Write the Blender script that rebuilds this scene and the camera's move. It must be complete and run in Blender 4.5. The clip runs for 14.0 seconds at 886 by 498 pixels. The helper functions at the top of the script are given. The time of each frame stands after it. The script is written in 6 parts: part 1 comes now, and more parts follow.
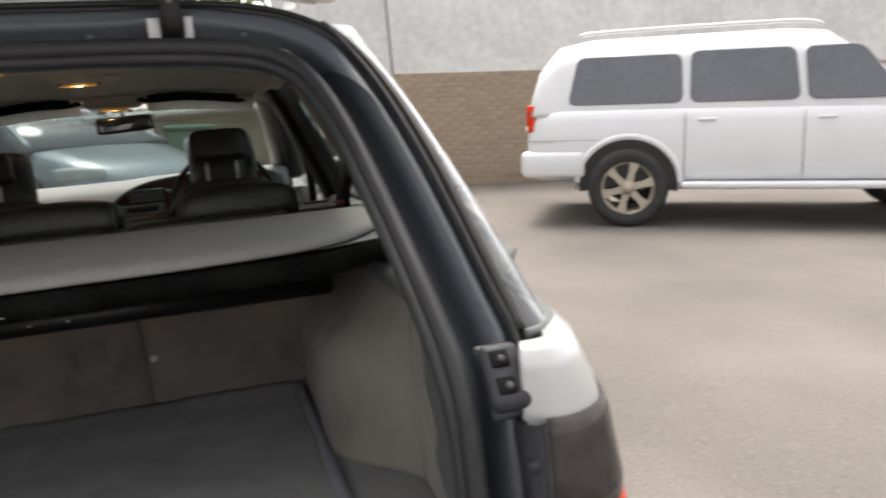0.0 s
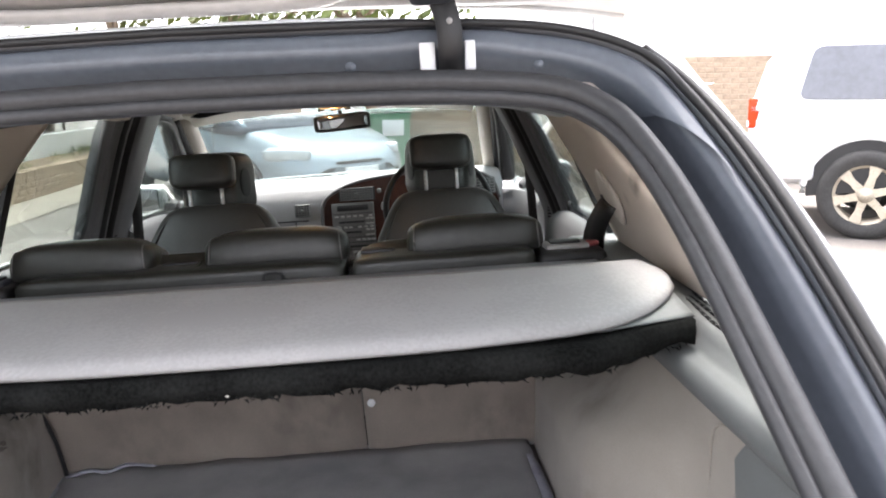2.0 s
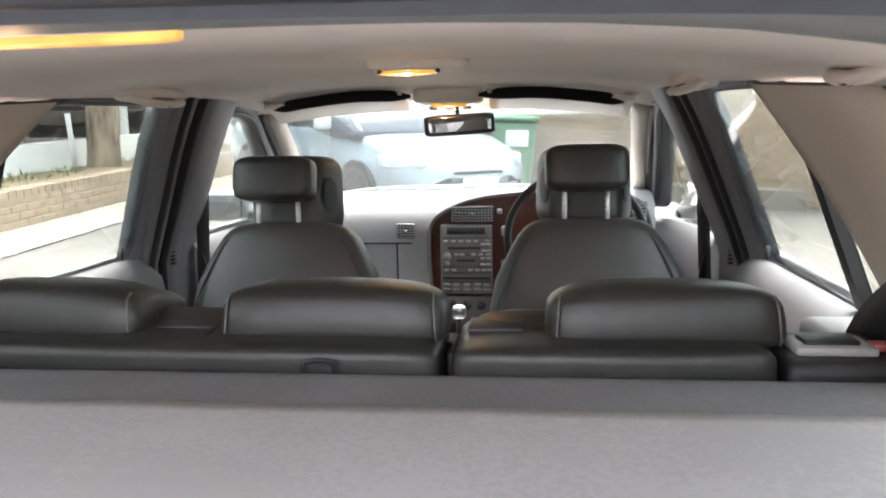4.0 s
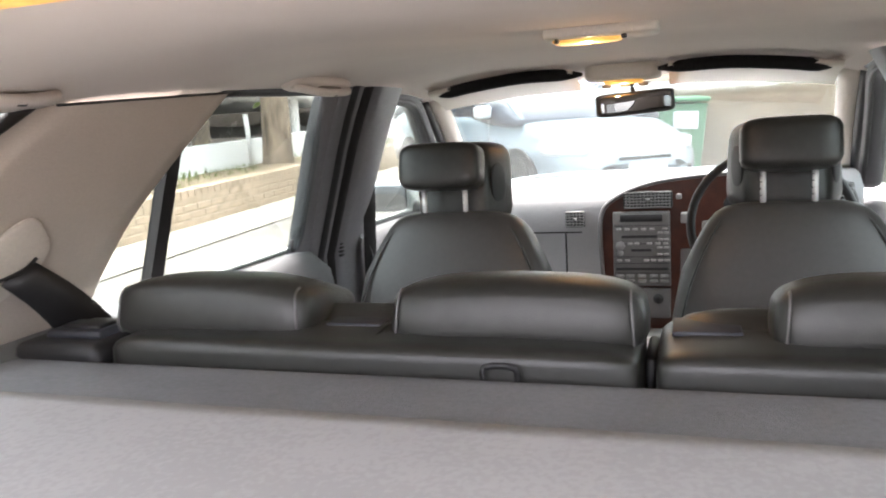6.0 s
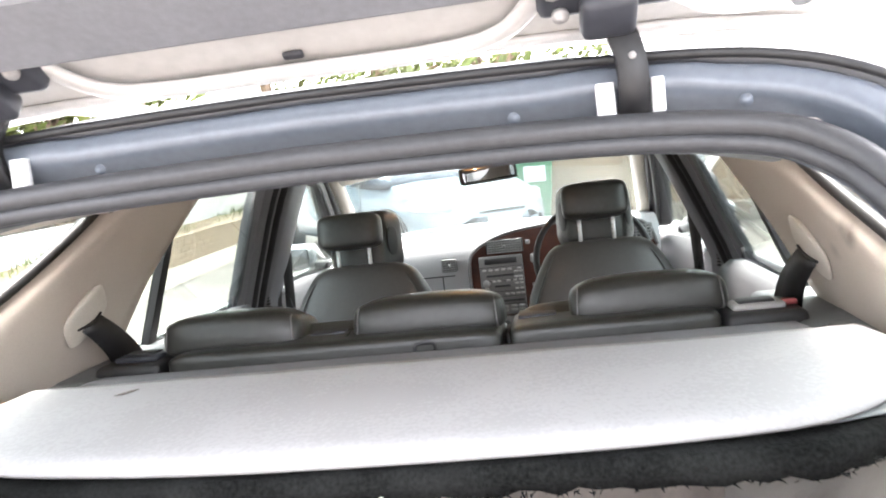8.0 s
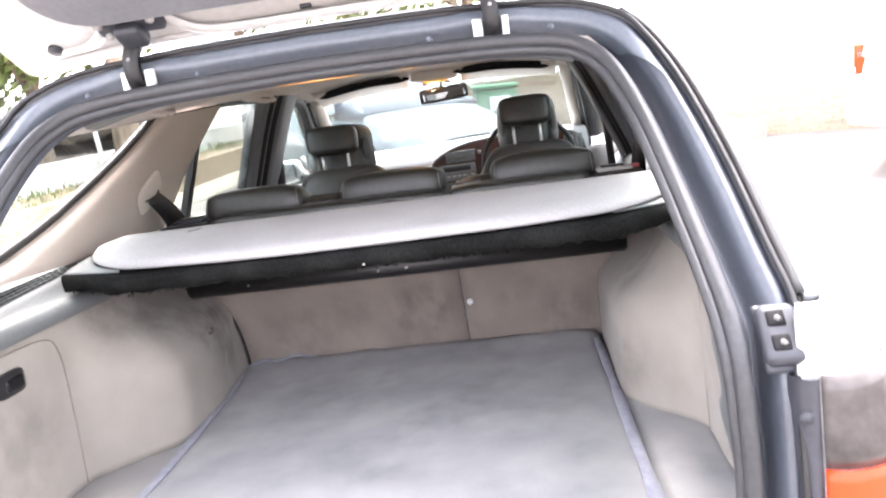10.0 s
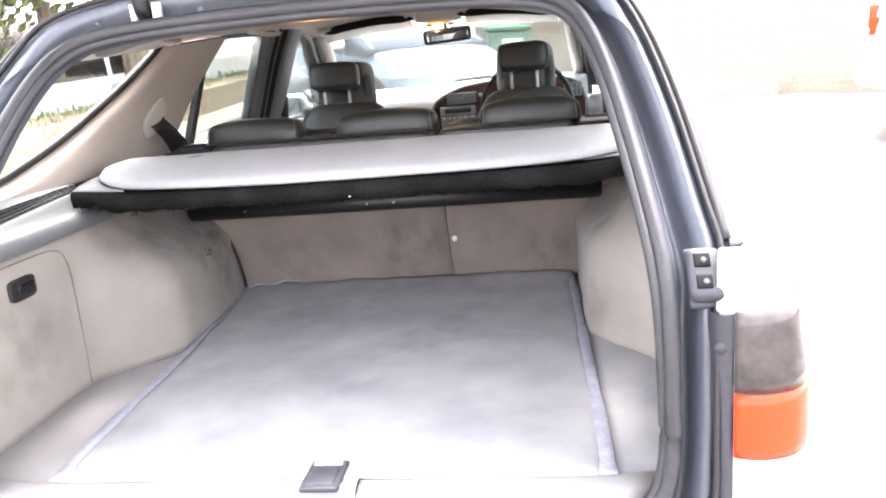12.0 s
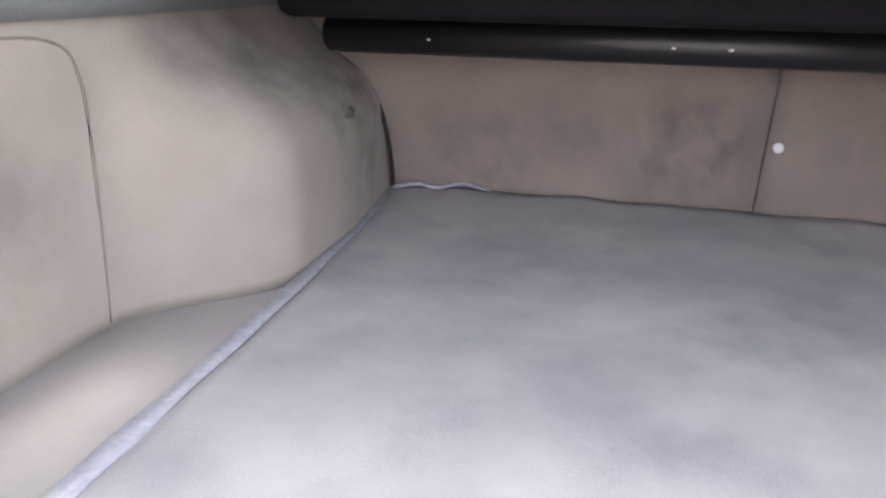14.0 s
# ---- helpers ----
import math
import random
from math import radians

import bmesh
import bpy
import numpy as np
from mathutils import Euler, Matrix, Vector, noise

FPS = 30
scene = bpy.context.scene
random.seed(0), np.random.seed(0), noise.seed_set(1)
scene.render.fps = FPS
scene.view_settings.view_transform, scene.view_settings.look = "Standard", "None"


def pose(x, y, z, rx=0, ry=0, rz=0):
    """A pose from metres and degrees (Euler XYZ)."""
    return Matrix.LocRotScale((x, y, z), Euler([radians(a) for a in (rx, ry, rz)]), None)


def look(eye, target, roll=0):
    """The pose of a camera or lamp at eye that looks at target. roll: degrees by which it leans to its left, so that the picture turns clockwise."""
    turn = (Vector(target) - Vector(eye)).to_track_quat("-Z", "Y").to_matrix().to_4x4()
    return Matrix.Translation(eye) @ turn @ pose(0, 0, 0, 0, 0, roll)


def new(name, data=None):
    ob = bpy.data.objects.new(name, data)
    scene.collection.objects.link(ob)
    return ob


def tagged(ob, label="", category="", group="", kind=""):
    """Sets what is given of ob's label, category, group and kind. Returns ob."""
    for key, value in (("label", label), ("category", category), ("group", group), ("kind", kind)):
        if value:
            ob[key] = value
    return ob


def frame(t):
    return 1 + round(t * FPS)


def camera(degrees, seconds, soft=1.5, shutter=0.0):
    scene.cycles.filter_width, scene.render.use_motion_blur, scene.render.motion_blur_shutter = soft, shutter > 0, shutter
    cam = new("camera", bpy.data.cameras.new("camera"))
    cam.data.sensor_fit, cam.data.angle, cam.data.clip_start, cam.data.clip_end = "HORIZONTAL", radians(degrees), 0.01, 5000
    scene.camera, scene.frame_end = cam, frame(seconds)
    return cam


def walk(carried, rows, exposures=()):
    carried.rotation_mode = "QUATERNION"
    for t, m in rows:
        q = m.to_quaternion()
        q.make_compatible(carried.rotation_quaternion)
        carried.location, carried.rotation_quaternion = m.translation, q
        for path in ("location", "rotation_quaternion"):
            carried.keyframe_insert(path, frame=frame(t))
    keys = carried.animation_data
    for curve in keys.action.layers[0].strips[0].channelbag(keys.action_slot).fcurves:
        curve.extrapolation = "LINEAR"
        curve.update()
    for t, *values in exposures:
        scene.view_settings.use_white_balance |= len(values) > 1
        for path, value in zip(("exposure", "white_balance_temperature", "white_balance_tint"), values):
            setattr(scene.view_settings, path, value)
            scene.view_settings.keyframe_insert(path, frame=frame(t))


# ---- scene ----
cam = camera(60.0, 14.0, soft=1.9, shutter=0.3)
PATH = [
    (0, (0.368, -0.828, 1.228), (0.893, 1.077, 0.913), -5.1),
    (0.5, (0.339, -0.774, 1.232), (0.46, 1.196, 0.913), -6.3),
    (1, (0.318, -0.741, 1.281), (0.222, 1.244, 1.064), -5.5),
    (1.5, (0.298, -0.647, 1.298), (0.137, 1.321, 0.986), -4.7),
    (2, (0.274, -0.499, 1.332), (0.343, 1.472, 1.0), -3.5),
    (2.5, (0.22, -0.389, 1.352), (0.252, 1.598, 1.122), -1.6),
    (3, (0.216, -0.235, 1.334), (0.142, 1.746, 1.072), -0.5),
    (3.2, (0.238, -0.148, 1.332), (0.106, 1.827, 1.045), -0.7),
    (5.3, (0.232, 0.295, 1.279), (-0.136, 2.24, 0.99), -1.7),
    (5.5, (0.21, 0.29, 1.286), (-0.264, 2.213, 1.006), -2.6),
    (6, (0.186, 0.235, 1.298), (-0.443, 2.109, 0.996), -3.4),
    (6.5, (0.223, 0.136, 1.322), (-0.474, 1.981, 0.991), -4.3),
    (7, (0.255, 0.042, 1.341), (-0.414, 1.906, 1.065), -4.6),
    (7.5, (0.244, -0.156, 1.347), (-0.138, 1.796, 1.144), -6.2),
    (7.7, (0.233, -0.243, 1.349), (-0.064, 1.726, 1.166), -6.1),
    (9.8, (0.367, -0.92, 1.278), (0.041, 1.042, 1.061), -9.3),
    (10, (0.359, -0.992, 1.271), (0.115, 0.962, 0.92), -7.9),
    (10.5, (0.374, -1.088, 1.285), (0.088, 0.85, 0.882), -6.4),
    (11, (0.428, -1.102, 1.287), (0.151, 0.829, 0.845), -5.7),
    (11.5, (0.41, -1.093, 1.271), (0.104, 0.816, 0.759), -6.0),
    (12, (0.428, -1.103, 1.277), (0.155, 0.815, 0.78), -5.1),
    (12.5, (0.391, -1.034, 1.214), (0.053, 0.848, 0.625), -3.0),
    (12.7, (0.296, -0.943, 1.196), (-0.088, 0.921, 0.584), -4.4),
    (13, (0.175, -0.754, 1.139), (-0.182, 1.132, 0.578), -5.7),
    (13.2, (0.108, -0.623, 1.117), (-0.195, 1.288, 0.606), -8.3),
    (13.5, (0.019, -0.442, 1.057), (-0.325, 1.458, 0.537), -8.8),
    (13.7, (-0.027, -0.345, 1.003), (-0.448, 1.521, 0.414), -5.8),
    (14, (-0.045, -0.26, 0.993), (-0.541, 1.561, 0.331), 0.9),
]
EXPOSE = [(0, 1.5, 7000, 11), (0.5, 1.7, 7000, 11), (1, 2.5, 6900, 12), (1.5, 3, 6700, 13), (2, 3.3, 6600, 14), (2.5, 3.6, 6600, 15), (3, 3.7, 6600, 15), (5.5, 4.33, 6700, 18), (6.5, 4.27, 6700, 17), (7.5, 4.48, 6600, 13), (9.8, 4.27, 6550, 18), (11, 4.23, 6550, 19), (12.5, 4.15, 6550, 19), (13.2, 4.0, 6550, 18), (13.5, 4.0, 6550, 18), (14, 3.98, 6550, 18)]
walk(cam, [(t, look(eye, target, roll)) for t, eye, target, roll in PATH], EXPOSE)

# ---------------- world, sun, exposure ----------------
world = bpy.data.worlds.new("sky")
scene.world = world
world.use_nodes = True
wn, wl = world.node_tree.nodes, world.node_tree.links
sky = wn.new("ShaderNodeTexSky")
sky.sky_type = "NISHITA"
sky.sun_disc = False
sky.sun_elevation = radians(72)
sky.sun_rotation = radians(4)
sky.air_density, sky.dust_density, sky.ozone_density = 1.0, 4.0, 1.0
wn["Background"].inputs["Strength"].default_value = 0.14
haze = wn.new("ShaderNodeHueSaturation")
haze.inputs["Saturation"].default_value = 0.26
wl.new(sky.outputs["Color"], haze.inputs["Color"])
wl.new(haze.outputs["Color"], wn["Background"].inputs["Color"])
sun_data = bpy.data.lights.new("sun", "SUN")
sun_data.energy, sun_data.angle, sun_data.color = 1.0, radians(25), (1.0, 0.96, 0.91)
sun = new("sun", sun_data)
sun.matrix_world = look((0.5, 7, 22), (0, 0, 0))

# ---------------- materials ----------------
def material(name, color, rough=0.5, metal=0.0, vary=0.12, scale=40.0, coarse=3.0, bump=0.0, bump_scale=300.0,
             contrast=0.3, coat=0.0, emit=0.0, second=None, stretch=(1, 1, 1), sheen=0.0, island=0.0, rand=0.0, spec=0.5, stains=(), streak=(1, 1, 1), grain=1.0):
    m = bpy.data.materials.new(name)
    m.use_nodes = True
    nt = m.node_tree
    n, l = nt.nodes, nt.links
    b = n["Principled BSDF"]
    b.inputs["Roughness"].default_value = rough
    b.inputs["Metallic"].default_value = metal
    b.inputs["Coat Weight"].default_value = coat
    b.inputs["Coat Roughness"].default_value = 0.08
    b.inputs["Sheen Weight"].default_value = sheen
    b.inputs["Specular IOR Level"].default_value = spec
    tc = n.new("ShaderNodeTexCoord")
    mp = n.new("ShaderNodeMapping")
    mp.inputs["Scale"].default_value = stretch
    l.new(tc.outputs["Object"], mp.inputs["Vector"])
    fine, big = n.new("ShaderNodeTexNoise"), n.new("ShaderNodeTexNoise")
    fine.inputs["Scale"].default_value, big.inputs["Scale"].default_value = scale, coarse
    fine.inputs["Detail"].default_value, big.inputs["Detail"].default_value = 4.0, 5.0
    l.new(mp.outputs["Vector"], fine.inputs["Vector"])
    l.new(mp.outputs["Vector"], big.inputs["Vector"])
    mixf = n.new("ShaderNodeMath")
    mixf.operation = "ADD"
    mild = n.new("ShaderNodeMath")
    mild.operation, mild.inputs[1].default_value, mild.inputs[2].default_value = "MULTIPLY_ADD", grain, 0.5 - 0.5 * grain
    l.new(fine.outputs["Fac"], mild.inputs[0])
    l.new(mild.outputs[0], mixf.inputs[0])
    l.new(big.outputs["Fac"], mixf.inputs[1])
    ramp = n.new("ShaderNodeMapRange")
    ramp.inputs["From Min"].default_value, ramp.inputs["From Max"].default_value = 1 - contrast, 1 + contrast
    l.new(mixf.outputs[0], ramp.inputs["Value"])
    mix = n.new("ShaderNodeMix")
    mix.data_type = "RGBA"
    dark = second if second else tuple(c * (1 - 2 * vary) for c in color)
    lite = color if second else tuple(min(1, c * (1 + vary)) for c in color)
    mix.inputs["A"].default_value, mix.inputs["B"].default_value = (*dark, 1), (*lite, 1)
    l.new(ramp.outputs["Result"], mix.inputs["Factor"])
    out = mix.outputs["Result"]
    # dark spots: dirt, and on the side linings painted shade as well
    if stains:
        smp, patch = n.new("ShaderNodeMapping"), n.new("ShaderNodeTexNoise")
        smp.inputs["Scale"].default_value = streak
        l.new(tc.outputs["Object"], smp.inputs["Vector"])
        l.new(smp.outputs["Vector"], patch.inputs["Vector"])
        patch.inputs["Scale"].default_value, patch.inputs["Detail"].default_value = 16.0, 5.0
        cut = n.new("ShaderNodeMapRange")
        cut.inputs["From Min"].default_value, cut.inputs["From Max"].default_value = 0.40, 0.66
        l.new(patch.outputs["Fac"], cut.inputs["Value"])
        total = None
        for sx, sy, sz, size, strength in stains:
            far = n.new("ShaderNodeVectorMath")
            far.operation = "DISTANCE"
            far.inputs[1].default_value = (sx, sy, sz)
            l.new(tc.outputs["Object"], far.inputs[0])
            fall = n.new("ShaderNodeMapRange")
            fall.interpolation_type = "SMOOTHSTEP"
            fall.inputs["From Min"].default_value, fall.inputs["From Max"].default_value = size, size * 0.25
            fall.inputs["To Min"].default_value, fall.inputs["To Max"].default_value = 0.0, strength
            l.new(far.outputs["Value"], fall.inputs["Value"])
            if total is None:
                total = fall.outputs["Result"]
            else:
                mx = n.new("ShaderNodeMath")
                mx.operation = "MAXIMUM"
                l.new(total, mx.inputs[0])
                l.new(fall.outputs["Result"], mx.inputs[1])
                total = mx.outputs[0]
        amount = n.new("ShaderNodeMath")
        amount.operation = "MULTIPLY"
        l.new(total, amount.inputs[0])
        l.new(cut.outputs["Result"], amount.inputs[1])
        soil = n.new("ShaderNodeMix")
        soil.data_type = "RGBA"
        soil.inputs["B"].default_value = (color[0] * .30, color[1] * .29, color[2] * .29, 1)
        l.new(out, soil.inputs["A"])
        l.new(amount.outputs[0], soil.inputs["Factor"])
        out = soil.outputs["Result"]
    if island or rand:
        hs = n.new("ShaderNodeHueSaturation")
        src = n.new("ShaderNodeNewGeometry").outputs["Random Per Island"] if island else n.new("ShaderNodeObjectInfo").outputs["Random"]
        mr = n.new("ShaderNodeMapRange")
        amount = island or rand
        mr.inputs["To Min"].default_value, mr.inputs["To Max"].default_value = 1 - amount, 1 + amount
        l.new(src, mr.inputs["Value"])
        l.new(mr.outputs["Result"], hs.inputs["Value"])
        l.new(out, hs.inputs["Color"])
        out = hs.outputs["Color"]
    l.new(out, b.inputs["Base Color"])
    if bump:
        bt = n.new("ShaderNodeTexNoise")
        bt.inputs["Scale"].default_value = bump_scale
        bt.inputs["Detail"].default_value = 3.0
        l.new(mp.outputs["Vector"], bt.inputs["Vector"])
        bn = n.new("ShaderNodeBump")
        bn.inputs["Strength"].default_value = bump
        bn.inputs["Distance"].default_value = 0.002
        l.new(bt.outputs["Fac"], bn.inputs["Height"])
        l.new(bn.outputs["Normal"], b.inputs["Normal"])
    if emit:
        l.new(out, b.inputs["Emission Color"])
        b.inputs["Emission Strength"].default_value = emit
    return m


def glass_material(name, tint=(0.93, 0.97, 0.95), gloss=1.0):
    m = bpy.data.materials.new(name)
    m.use_nodes = True
    nt = m.node_tree
    n, l = nt.nodes, nt.links
    n.remove(n["Principled BSDF"])
    tr, gl, fr, pw, mx = (n.new("ShaderNode" + k) for k in ("BsdfTransparent", "BsdfGlossy", "LayerWeight", "Math", "MixShader"))
    tr.inputs["Color"].default_value = (*tint, 1)
    gl.inputs["Roughness"].default_value = 0.02
    gl.inputs["Color"].default_value = (1, 1, 1, 1)
    pw.operation, pw.inputs[1].default_value = "POWER", 5.0
    l.new(fr.outputs["Facing"], pw.inputs[0])
    ad = n.new("ShaderNodeMath")
    ad.operation, ad.inputs[1].default_value, ad.inputs[2].default_value = "MULTIPLY_ADD", 0.6 * gloss, 0.025 * gloss
    l.new(pw.outputs[0], ad.inputs[0])
    l.new(ad.outputs[0], mx.inputs[0])
    l.new(tr.outputs[0], mx.inputs[1])
    l.new(gl.outputs[0], mx.inputs[2])
    l.new(mx.outputs[0], n["Material Output"].inputs["Surface"])
    return m


M_SILVER = material("silver_paint", (0.66, 0.67, 0.67), 0.32, 0.35, 0.03, 600, 2, coat=0.6)
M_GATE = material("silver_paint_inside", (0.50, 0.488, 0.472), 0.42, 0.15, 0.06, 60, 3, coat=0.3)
M_DARK = material("dark_slate_paint", (0.064, 0.072, 0.088), 0.30, 0.0, 0.1, 90, 4, coat=0.25, spec=0.5)
# lighter copy of the slate paint: light on the header put into its colour
M_HEADER_LIT = material("slate_header_lit", (0.105, 0.120, 0.142), 0.36, 0.0, 0.08, 90, 4, coat=0.2)
# door mirror glass darkened to paint in the dark reflection of the flank
M_DOORMIRROR = material("darkened_mirror_glass", (0.20, 0.21, 0.22), 0.03, 1.0, 0.0, 100, 5)
M_RUBBER = material("seal_rubber", (0.034, 0.035, 0.038), 0.45, 0.0, 0.15, 120, 6, bump=0.15, bump_scale=500)
M_ROLLER = material("roller_vinyl", (0.007, 0.007, 0.008), 0.38, 0.0, 0.15, 60, 4, bump=0.2, bump_scale=90, spec=0.5)
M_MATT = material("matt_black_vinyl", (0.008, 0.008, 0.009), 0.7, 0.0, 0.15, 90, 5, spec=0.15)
M_GLOSSBLACK = material("glossy_black_plastic", (0.012, 0.012, 0.013), 0.25, 0.0, 0.15, 90, 5)
M_BLACK = material("black_plastic", (0.014, 0.014, 0.015), 0.5, 0.0, 0.15, 90, 5)
# spots along the arch top paint soft shade under the cover besides the smudges
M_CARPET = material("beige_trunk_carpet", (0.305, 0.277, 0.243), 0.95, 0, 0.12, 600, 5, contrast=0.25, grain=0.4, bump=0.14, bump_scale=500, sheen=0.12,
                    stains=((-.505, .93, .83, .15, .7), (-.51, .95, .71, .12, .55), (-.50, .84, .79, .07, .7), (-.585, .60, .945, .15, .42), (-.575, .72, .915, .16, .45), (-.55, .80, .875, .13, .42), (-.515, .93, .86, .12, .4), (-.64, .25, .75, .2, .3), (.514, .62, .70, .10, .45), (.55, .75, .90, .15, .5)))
M_SIDEFLOOR = material("pale_side_carpet", (0.31, 0.293, 0.28), 0.95, 0, 0.10, 600, 5, contrast=0.25, grain=0.4, bump=0.14, bump_scale=500, sheen=0.12)
M_SEATCARPET = material("worn_seat_carpet", (0.235, 0.200, 0.172), 0.95, 0, 0.16, 420, 5, contrast=0.28, grain=0.4, bump=0.14, bump_scale=500, sheen=0.25,
                        stains=((.02, 1.095, .73, .16, .50), (.43, 1.11, .675, .12, .45), (-.35, 1.10, .68, .15, .30), (-.20, 1.09, .75, .12, .22), (.30, 1.09, .74, .12, .2)), streak=(1.5, 1, 0.9))
M_MAT = material("grey_floor_carpet", (0.285, 0.278, 0.276), 0.95, 0, 0.16, 500, 7, contrast=0.19, grain=0.4, bump=0.14, bump_scale=500, sheen=0.12, second=(0.190, 0.188, 0.198),
                 stains=((.10, .62, .605, .20, 0.30), (.36, .62, .605, .15, 0.24), (-.20, .85, .605, .28, 0.24), (.03, .50, .605, .15, 0.21), (-.35, .60, .605, .2, 0.13), (.25, 1.0, .605, .3, 0.18), (.0, .38, .605, .09, 0.17), (-.16, .55, .605, .09, 0.19), (.20, .78, .605, .11, 0.25), (-.06, .98, .605, .13, 0.24), (-.38, .92, .605, .10, 0.21)))
M_STRIP = material("blue_grey_strip", (0.34, 0.345, 0.39), 0.5, 0, 0.25, 90, 25, contrast=0.35, bump=0.6, bump_scale=120, second=(0.21, 0.215, 0.26))
M_SEAM = material("carpet_seam", (0.20, 0.175, 0.15), 0.95, 0, 0.12, 300, 9)
M_TRIM = material("beige_pillar_trim", (0.52, 0.46, 0.40), 0.6, 0, 0.06, 400, 4, bump=0.25, bump_scale=900,
                  stains=((.647, .80, 1.205, .035, .8), (.652, .70, 1.187, .05, .9), (.651, .655, 1.186, .03, .8), (.65, .88, 1.16, .03, .5)))
M_LINER = material("headliner_fabric", (0.62, 0.555, 0.50), 0.95, 0, 0.06, 900, 3, bump=0.4, bump_scale=1500, sheen=0.2)
M_LEDGE = material("grey_ledge_plastic", (0.145, 0.155, 0.156), 0.5, 0, 0.08, 300, 5, bump=0.2, bump_scale=900)
M_FABRIC = material("grey_cover_fabric", (0.315, 0.310, 0.309), 0.92, 0, 0.03, 170, 7, contrast=0.08, bump=0.07, bump_scale=420, sheen=0.05)
M_FLAP = material("blue_grey_flap_fabric", (0.215, 0.222, 0.238), 0.9, 0, 0.10, 170, 7, contrast=0.34, bump=0.5, bump_scale=420)
M_FELT = material("black_felt", (0.012, 0.0125, 0.012), 0.97, 0, 0.4, 200, 12, bump=0.8, bump_scale=500, spec=0.08)
M_LEATHER = material("dark_olive_leather", (0.028, 0.0285, 0.0255), 0.33, 0, 0.12, 60, 5, bump=0.2, bump_scale=800)
M_SEATBACK = material("grey_brown_vinyl", (0.064, 0.059, 0.057), 0.38, 0, 0.05, 90, 5, bump=0.2, bump_scale=500)
M_GREYTRIM = material("mid_grey_pillar_vinyl", (0.16, 0.162, 0.174), 0.5, 0, 0.08, 120, 5, bump=0.15, bump_scale=600)
M_DASH = material("light_grey_dash", (0.40, 0.40, 0.405), 0.6, 0, 0.06, 300, 4, bump=0.3, bump_scale=800)
M_WOOD = material("red_walnut_veneer", (0.075, 0.022, 0.012), 0.3, 0, 0.3, 30, 8, coat=0.3, stretch=(1, 6, 1), second=(0.035, 0.010, 0.006))
M_RADIO = material("graphite_panel", (0.125, 0.122, 0.12), 0.45, 0, 0.06, 200, 5)
M_KEY = material("radio_key_grey", (0.21, 0.208, 0.205), 0.5, 0, 0.08, 200, 5)
M_BUTTON = material("button_grey", (0.32, 0.31, 0.30), 0.5, 0, 0.08, 200, 5)
M_CHROME = material("chrome", (0.8, 0.8, 0.8), 0.28, 1.0, 0.03, 200, 5)
M_POST = material("satin_chrome", (0.86, 0.86, 0.86), 0.5, 0.55, 0.03, 200, 5)
M_WHITEPLASTIC = material("cream_plastic", (0.62, 0.57, 0.50), 0.45, 0, 0.05, 200, 5)
M_WHITE = material("white_primer", (0.78, 0.79, 0.80), 0.4, 0, 0.04, 200, 5)
M_LAMP = material("warm_lamp_lens", (1.0, 0.42, 0.10), 0.4, 0, 0.35, 9, 22, emit=0.055)
M_REDLENS = material("red_orange_lens", (0.74, 0.05, 0.012), 0.2, 0, 0.08, 300, 5, coat=0.0, spec=0.25)
M_SMOKE = material("smoked_lens", (0.062, 0.055, 0.052), 0.16, 0, 0.22, 45, 14, coat=0.0, spec=0.28)
M_MIRROR = material("mirror_glass", (0.27, 0.28, 0.29), 0.02, 1.0, 0.0, 100, 5)
M_GLASS = glass_material("clear_glass", (0.61, 0.66, 0.64))
M_STOP = material("slate_plastic", (0.030, 0.032, 0.040), 0.5, 0.0, 0.1, 90, 5)
M_SCREEN = glass_material("windscreen_glass", (0.56, 0.61, 0.60))
M_DULLRED = material("dull_red_plastic", (0.30, 0.07, 0.07), 0.5, 0, 0.08, 200, 5)
M_SILL = material("sill_plastic", (0.215, 0.207, 0.205), 0.55, 0, 0.06, 300, 5, bump=0.15, bump_scale=900)
M_DOOR = material("grey_door_vinyl", (0.065, 0.065, 0.069), 0.55, 0, 0.08, 120, 5, bump=0.2, bump_scale=600)
M_QUARTER = glass_material("quarter_glass", (0.66, 0.72, 0.69), 5.0)
M_TYRE = material("tyre_rubber", (0.035, 0.034, 0.033), 0.75, 0, 0.2, 60, 8, bump=0.3)
M_ALLOY = material("dusty_alloy", (0.52, 0.46, 0.37), 0.45, 0.4, 0.12, 60, 8)
M_WHITECAR = material("pearl_white_paint", (0.76, 0.77, 0.79), 0.3, 0.1, 0.03, 400, 2, coat=0.7)
M_BLUECAR = material("pale_blue_paint", (0.27, 0.325, 0.375), 0.3, 0.25, 0.03, 400, 2, coat=0.7)
M_HEADLAMP = material("headlamp_lens", (0.6, 0.63, 0.66), 0.12, 0.2, 0.15, 60, 9, coat=0.8)
M_ASPHALT = material("worn_asphalt", (0.165, 0.15, 0.137), 0.9, 0, 0.20, 90, 0.7, bump=0.5, bump_scale=160)
M_CONCRETE = material("sandy_concrete", (0.32, 0.285, 0.245), 0.9, 0, 0.15, 40, 1.2, bump=0.4, bump_scale=120)
M_BRICK = material("sandy_brick", (0.38, 0.292, 0.215), 0.9, 0, 0.16, 40, 6, bump=0.4, bump_scale=120, rand=0.07)
M_BRICKFAR = material("tan_brick", (0.38, 0.292, 0.215), 0.9, 0, 0.16, 25, 2, bump=0.4, bump_scale=120, island=0.07)
